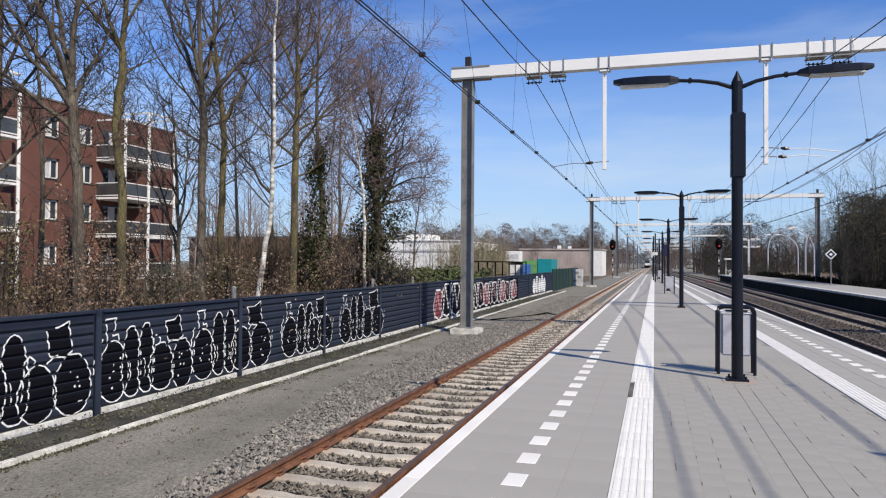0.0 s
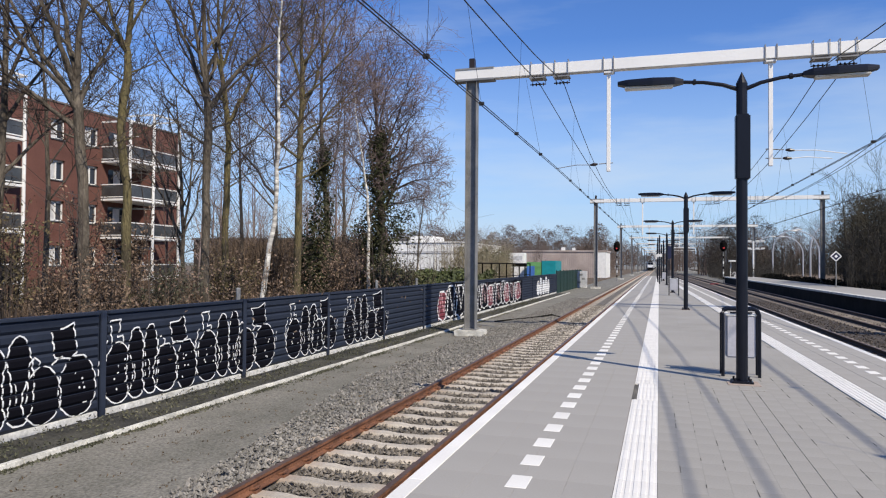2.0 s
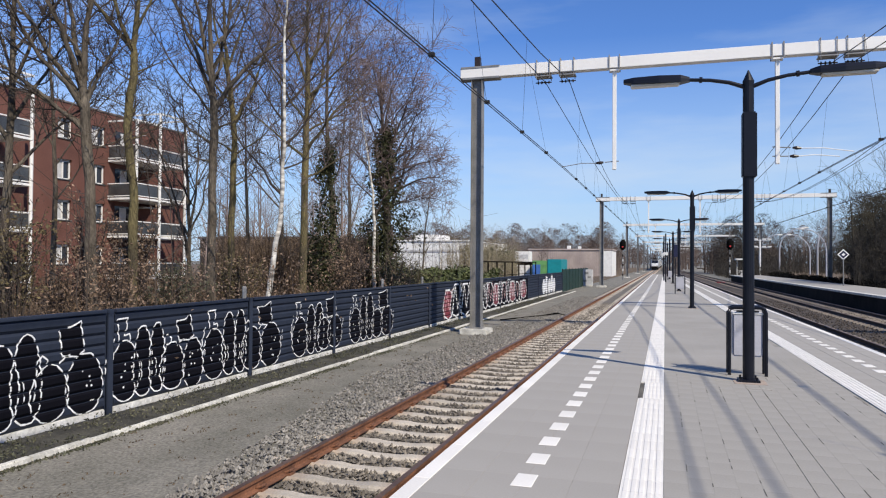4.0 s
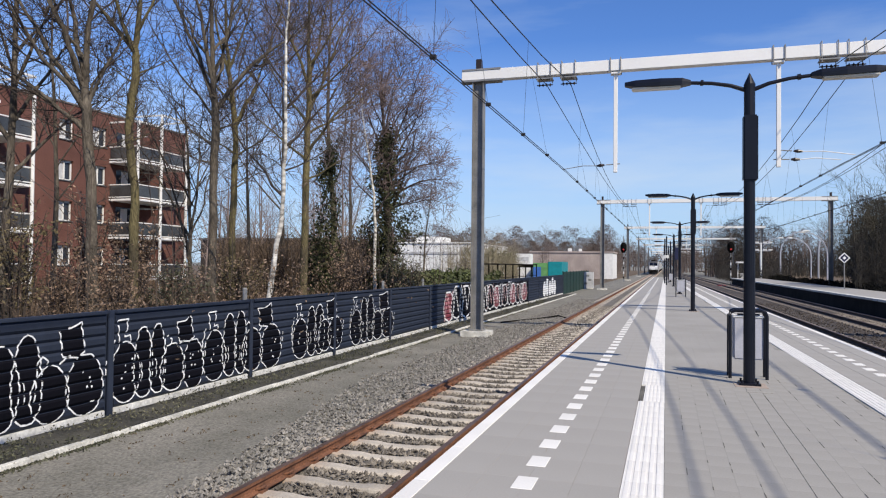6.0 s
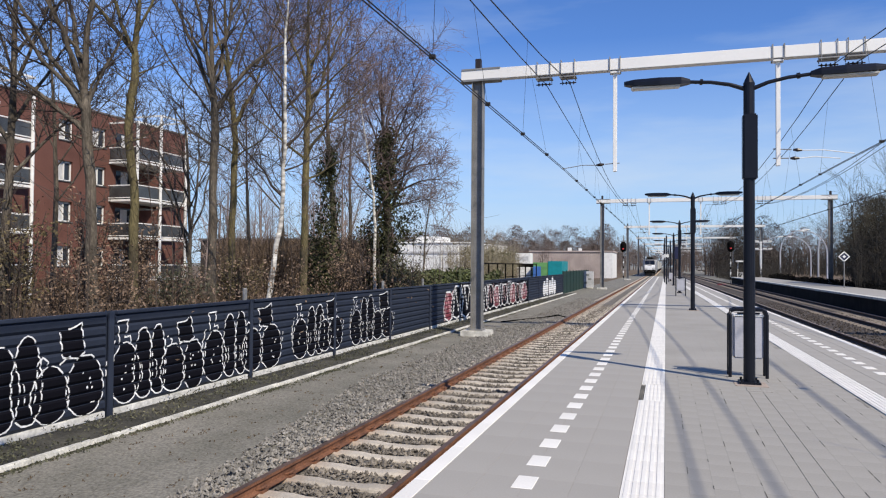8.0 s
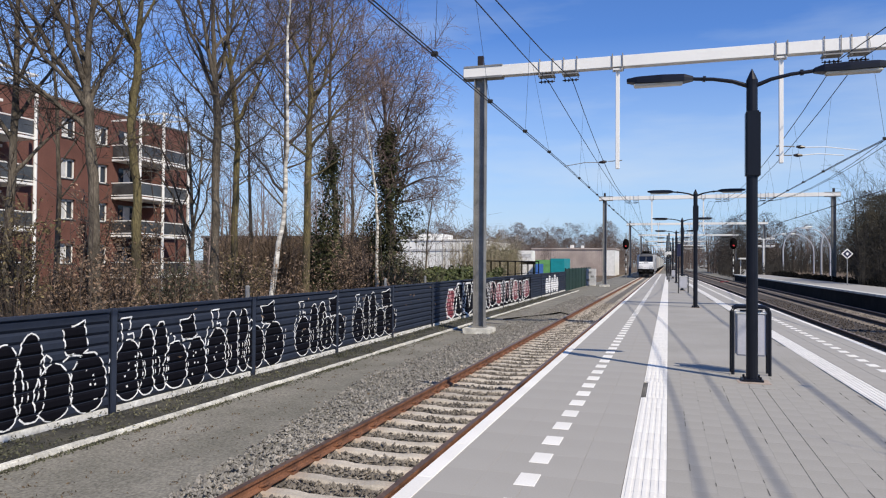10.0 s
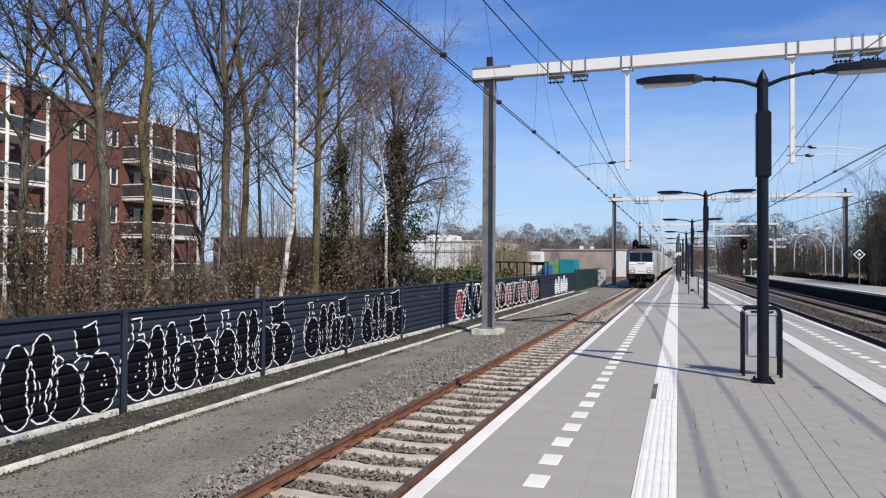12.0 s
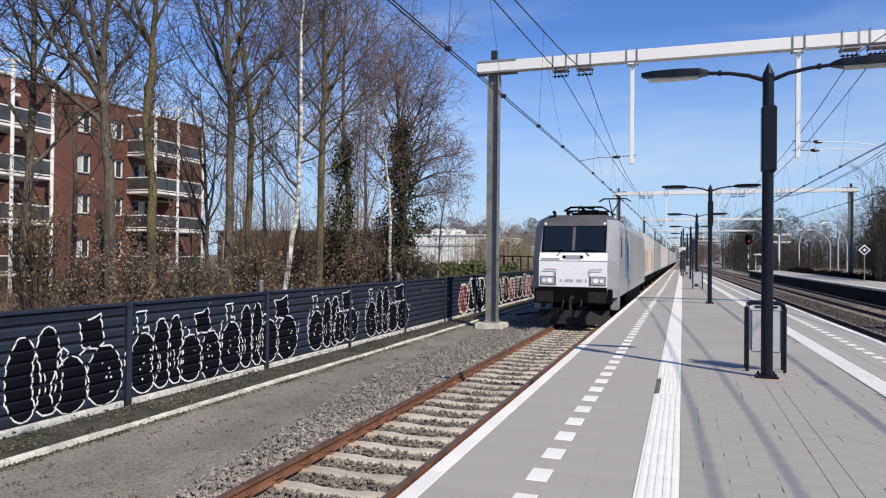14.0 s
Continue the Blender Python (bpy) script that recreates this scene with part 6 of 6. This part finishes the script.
brushwood("brushwood", 2300, wood_strip, 0.5, 1.7, 41, M_BRUSH, "brown leafless undergrowth behind the barrier", 7)
brushwood("saplings", 70, wood_strip, 2.6, 5.5, 42, M_TWIG, "thin bare saplings among the trees", 11, 0.012)


def shrub(x, y, h, w, seed, label, leaf):
    """A many-stemmed shrub with withered and new leaves."""
    r = random.Random(seed)
    t = thing("shrub", (x, y, G + 0.05), label, "shrub", "shrubs behind the barrier")
    sp = []
    for _ in range(26):
        o = Limbs()
        a, q = r.uniform(0, 6.28), r.random() ** 0.6
        e = Vector((w * q * math.cos(a), w * q * math.sin(a), h * r.uniform(0.6, 1.0)))
        p = Vector((e.x * 0.15, e.y * 0.15, -0.05))
        m = p.lerp(e, 0.5) + Vector((-e.x * 0.18, -e.y * 0.18, 0.1 * h))
        o.add([p, m, e], [0.022, 0.014, 0.006], 4)
        for _ in range(9):
            u = r.uniform(0.3, 1.0)
            b = p.lerp(m, u * 2) if u < 0.5 else m.lerp(e, u * 2 - 1)
            c = b + Vector((r.uniform(-.5, .5), r.uniform(-.5, .5), r.uniform(-0.05, .5))) * w * 0.6
            o.add([b, b.lerp(c, 0.5) + Vector((0, 0, 0.05)), c], [0.008, 0.006, 0.004], 3)
            for _ in range(7):
                v = b.lerp(c, r.uniform(0.3, 1.1))
                sp.append((v.x + r.gauss(0, .07), v.y + r.gauss(0, .07), v.z + r.gauss(0, .07)))
        mesh_part("stem", o.v, o.f, M_TWIG, t)
    leaves("foliage", sp, 0.05, leaf, "", "", seed, t, kind="")
    return t


shrub(*at(-1.13, 13.6), 4.3, 1.5, 71, "tall olive brown shrub beside the barrier", M_SHRUB)
shrub(*at(-1.02, 15.5), 2.6, 1.3, 72, "brown shrub with withered leaves beside the barrier", M_DRYLEAF)
shrub(*at(-0.90, 15.6), 2.9, 1.2, 73, "brown shrub with withered leaves beside the barrier", M_DRYLEAF)
shrub(*at(-0.86, 18.6), 4.4, 0.9, 74, "withered climbing shrub round a mossy trunk", M_DRYLEAF)
shrub(*at(-0.79, 19.0), 2.4, 1.3, 75, "low green and brown shrub under the trees", M_WEED)
shrub(*at(-0.965, 17.6), 4.6, 0.8, 76, "withered climbing shrub round a thick trunk", M_DRYLEAF)
shrub(*at(-0.66, 22.5), 2.8, 1.2, 77, "olive brown shrub among the trunks", M_SHRUB)
shrub(*at(-0.47, 27.5), 3.4, 1.3, 78, "orange brown shrub near an ivy column", M_DRYLEAF)
shrub(*at(-0.445, 31.5), 4.6, 1.5, 79, "dense brown shrub between the ivy-covered trees", M_DRYLEAF)
shrub(*at(-0.385, 29.5), 3.0, 1.2, 80, "pale budding shrub at the edge of the wood", M_PALEBUSH)
shrub(*at(-0.36, 33.0), 2.6, 1.4, 81, "pale budding shrub at the edge of the wood", M_PALEBUSH)


def deep_wood(r):
    d = 33 + 32 * r.random()
    return d * (-0.70 + 0.27 * r.random()), d


brushwood("brushwood", 5200, deep_wood, 1.4, 4.3, 43, M_BRUSH, "brown undergrowth deeper in the wood", 7, 0.02)
brushwood("brushwood", 1500, lambda r: (-21 - 14 * r.random(), 14 + 30 * r.random()), 0.8, 2.0, 45, M_BRUSH, "low brown undergrowth before the flats", 6, 0.012)
rng = random.Random(44)
sp = []
for _ in range(170):
    x, y = wood_strip(rng)
    y = min(y, 8 + (y - 8) * 0.5)
    z = rng.uniform(0.2, 2.4)
    for _ in range(45):
        sp.append((x + rng.gauss(0, .5), y + rng.gauss(0, .5), G + max(0.05, z + rng.gauss(0, .5))))
leaves("dry_leaves", sp, 0.045, M_DRYLEAF, "withered brown leaves hanging in the undergrowth", "leaves", 6)


def hedge(name, x0, x1, y0, y1, h, count, material, label, size, seed):
    rng = random.Random(seed)
    sp = []
    for _ in range(count):
        x, y = rng.uniform(x0, x1), rng.uniform(y0, y1)
        top = h * (0.85 + 0.3 * noise.noise(Vector((x * 0.8, y * 0.5, seed))))
        sp.append((x, y, G + top * rng.random() ** 0.5))
    return leaves(name, sp, size, material, label, "hedge", seed)


hedge("hedge", -16, -10.5, 33, 47, 2.3, 12000, M_HEDGE, "rough green hedge behind the barrier", 0.14, 7)
hedge("bush", -20.2, -15.2, 69, 77, 4.5, 5200, M_PALEBUSH, "pale olive bush budding behind the yard fence", 0.11, 12)
hedge("dark_hedge", 14.6, 16.2, 30, 116, 1.5, 22000, M_SHADEHEDGE, "dark clipped hedge along the far platform", 0.09, 8)


def far_wood(name, spots, seed, material, label, h0, h1, kids=(12, 6, 5)):
    """A distant belt of bare trees, too many to count."""
    rng = random.Random(seed)
    out = [Limbs(), Limbs(), Limbs()]
    for x, y in spots:
        h = rng.uniform(h0, h1)
        grow(rng, out, (x, y, G), (0, 0, 1), h, h * 0.016, 0, 2, 0, (*kids, 0), 1.0, 0.2, True)
    o = Limbs()
    for q in out:
        b = len(o.v)
        o.v.extend(q.v)
        o.f.extend(tuple(b + k for k in f) for f in q.f)
    ob = mesh_part(name, o.v, o.f, material)
    return tagged(ob, label, "trees", kind="stuff")


rng = random.Random(51)
M_FARTWIG = mat("far_twigs", (0.125, 0.094, 0.078), 0.95, var=0.3, scale=0.2, bump=0)
M_PALEWOOD = mat("pale_grey_twigs", (0.21, 0.165, 0.15), 0.95, var=0.3, scale=0.3, bump=0)
M_BLOSSOM = mat("pale_buds", (0.30, 0.26, 0.22), 0.9, var=0.3, scale=0.3, bump=0)
M_PALETWIG = mat("pale_olive_twigs", (0.22, 0.19, 0.125), 0.95, var=0.35, scale=0.3, bump=0, rnd=0.3)
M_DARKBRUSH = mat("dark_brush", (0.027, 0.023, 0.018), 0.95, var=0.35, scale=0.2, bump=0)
M_OLIVETWIG = mat("olive_twigs", (0.055, 0.047, 0.03), 0.95, var=0.35, scale=0.2, bump=0)
far_wood("tree_belt", [(d * rng.uniform(-0.73, -0.47), d) for d in [rng.uniform(48, 78) for _ in range(24)]], 60, M_PALEWOOD, "bare wood behind the nearer trees", 7, 12, (16, 10, 5))
far_wood("tree_belt", [(rng.uniform(-95, -14), rng.uniform(185, 235)) for _ in range(90)], 52, M_FARTWIG, "distant brown belt of bare trees", 7, 12, (16, 9, 6))
far_wood("tree_belt", [(rng.uniform(-34, -16), rng.uniform(100, 128)) for _ in range(16)], 53, M_FARTWIG, "bare shrubs and young trees beyond the barrier", 3.5, 6.5, (14, 8, 6))
far_wood("tree_belt", [(d * rng.uniform(0.225, 0.42), d) for d in [rng.uniform(66, 100) for _ in range(52)]], 54, M_OLIVETWIG, "olive brown bare trees beyond the far platform", 6.5, 10.5, (20, 10, 7))
far_wood("tree_belt", [(rng.uniform(10, 80), rng.uniform(190, 260)) for _ in range(90)], 55, M_FARTWIG, "distant brown belt of bare trees", 9, 15, (16, 9, 6))
far_wood("tree_belt", [(rng.uniform(4, 12) if k % 3 else rng.uniform(-26, -13), rng.uniform(300, 480)) for k in range(60)], 56, M_FARTWIG, "distant trees closing the line", 9, 17, (12, 7, 5))
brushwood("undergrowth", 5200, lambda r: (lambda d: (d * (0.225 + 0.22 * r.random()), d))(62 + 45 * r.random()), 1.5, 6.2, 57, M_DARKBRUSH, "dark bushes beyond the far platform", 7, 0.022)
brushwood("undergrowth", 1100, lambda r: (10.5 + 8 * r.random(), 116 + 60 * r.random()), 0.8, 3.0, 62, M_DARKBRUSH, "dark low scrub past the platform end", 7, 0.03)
brushwood("undergrowth", 2000, lambda r: (-95 + 82 * r.random(), 172 + 60 * r.random()), 2.5, 8.0, 58, M_FARTWIG, "brown bushes before the distant trees", 7, 0.05)
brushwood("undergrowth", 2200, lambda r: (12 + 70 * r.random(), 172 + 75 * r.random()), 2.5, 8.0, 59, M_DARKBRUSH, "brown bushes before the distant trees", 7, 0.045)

def canopy(name, spots, material, label, per, seed, size):
    r = random.Random(seed)
    sp = []
    for x, y, h in spots:
        for _ in range(per):
            a, k = r.uniform(0, 6.28), r.random() ** 0.5
            z = r.uniform(0.15, 1.0)
            w = h * 0.34 * math.sin(math.pi * min(1, 0.12 + z * 0.86)) ** 0.6
            sp.append((x + w * k * math.cos(a), y + w * k * math.sin(a), G + h * z))
    return leaves(name, sp, size * 2.2, material, label, "trees", seed, slim=0.09)


rng = random.Random(91)
canopy("twig_haze", [(-70 + 140 * (k + rng.random()) / 60, rng.uniform(650, 700), rng.uniform(11, 19)) for k in range(60)], M_FARTWIG, "far hazy trees where the line ends", 330, 96, 0.6)
canopy("twig_haze", [((rng.uniform(5, 16) if k % 2 else rng.uniform(-30, -11)), rng.uniform(300, 480), rng.uniform(9, 15)) for k in range(40)], M_FARTWIG, "far brown trees beside the line", 300, 97, 0.35)
canopy("twig_haze", [(rng.uniform(-95, -14), rng.uniform(190, 240), rng.uniform(9, 14)) for _ in range(90)], M_FARTWIG, "fine brown twigs of the distant belt", 950, 92, 0.22)
canopy("twig_haze", [(rng.uniform(14, 85), rng.uniform(190, 250), rng.uniform(8, 14)) for _ in range(80)], M_FARTWIG, "fine brown twigs of the distant belt", 520, 93, 0.22)
canopy("twig_haze", [(d * rng.uniform(0.225, 0.42), d, rng.uniform(6.5, 11.5)) for d in [rng.uniform(66, 100) for _ in range(46)]], M_OLIVETWIG, "fine olive twigs beyond the far platform", 2300, 94, 0.13)
canopy("twig_haze", [(-24.5 - 3 * k, 118 + k, 7.0 + k) for k in range(3)], M_BLOSSOM, "pale budding crown beside the hall", 900, 95, 0.13)

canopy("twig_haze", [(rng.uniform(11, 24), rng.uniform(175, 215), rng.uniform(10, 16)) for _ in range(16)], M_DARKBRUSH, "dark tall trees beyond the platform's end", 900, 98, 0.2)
shed("low_building", -56, -38, 76, 88, 4.3, M_BRICKDARK, "low dark building hidden behind the wood")

brushwood("undergrowth", 420, lambda r: (-21.5 + 6.5 * r.random(), 66 + 11 * r.random()), 2.6, 5.2, 63, M_PALETWIG, "twiggy olive bushes behind the yard fence", 8, 0.016)

# tufts at the foot of the barrier
sp = []
rng = random.Random(61)
for _ in range(560):
    y = 5 + 45 * rng.random() ** 1.3
    x = -8.5 + 0.78 * rng.random()
    for _ in range(14):
        sp.append((x + rng.gauss(0, .07), y + rng.gauss(0, .12), G + 0.06 + abs(rng.gauss(0, .045))))
for _ in range(150):
    x, y = -7.62 + abs(rng.gauss(0, 0.12)), 5 + 34 * rng.random()
    for _ in range(16):
        sp.append((x + rng.gauss(0, .07), y + rng.gauss(0, .22), G + 0.012))
for y in (6.6, 7.9, 9.1, 10.4, 12.6, 15.0, 18.5, 22.0):
    for _ in range(240):
        sp.append((-7.57 + abs(rng.gauss(0, .07)), y + rng.gauss(0, .28), G + 0.008))
leaves("weeds", sp, 0.024, M_WEED, "low weeds along the kerb and plinth", "weeds", 9)
sp = []
for _ in range(520):
    x, y = -7.5 + 2.2 * rng.random(), 5 + 34 * rng.random() ** 1.4
    for _ in range(rng.choice((1, 2, 3, 8))):
        sp.append((x + rng.gauss(0, .04), y + rng.gauss(0, .05), G + 0.012))
leaves("litter_specks", sp, 0.019, M_LITTER, "dark dead leaves and moss specks on the gravel", "leaves", 10)
tc = part("track_cable", tube([(-6.9, 30.5, G + 0.02), (-5.6, 33.6, G + 0.03), (-5.0, 34.6, G + 0.10), (-4.35, 33.4, G + 0.06)], 0.04, 6), M_UNDER)
tagged(tc, "black cable lying across the gravel", "cable")


# ---- what moves ----
def motions():
    front_0, speed = 368.7, 24.6
    def front(t):
        return front_0 - speed * t
    times = [0.0, 3.5, 7.0, 10.5, 14.0]
    walk(loco, [(t, pose(LEFT_C - 0.06, front(t), RAIL_Z)) for t in times])
    for i, w in enumerate(wag):
        walk(w, [(t, pose(LEFT_C - 0.06, front(t) + 18.9 + 0.5 + GAP * i, RAIL_Z)) for t in times])
    for ws in loco_wheels:
        y0 = ws.matrix_basis.translation.y
        walk(ws, [(k / 30, pose(0, y0, 0.6, (speed / 0.6 * k / 30) * 180 / math.pi % 360)) for k in range(421)])


motions()
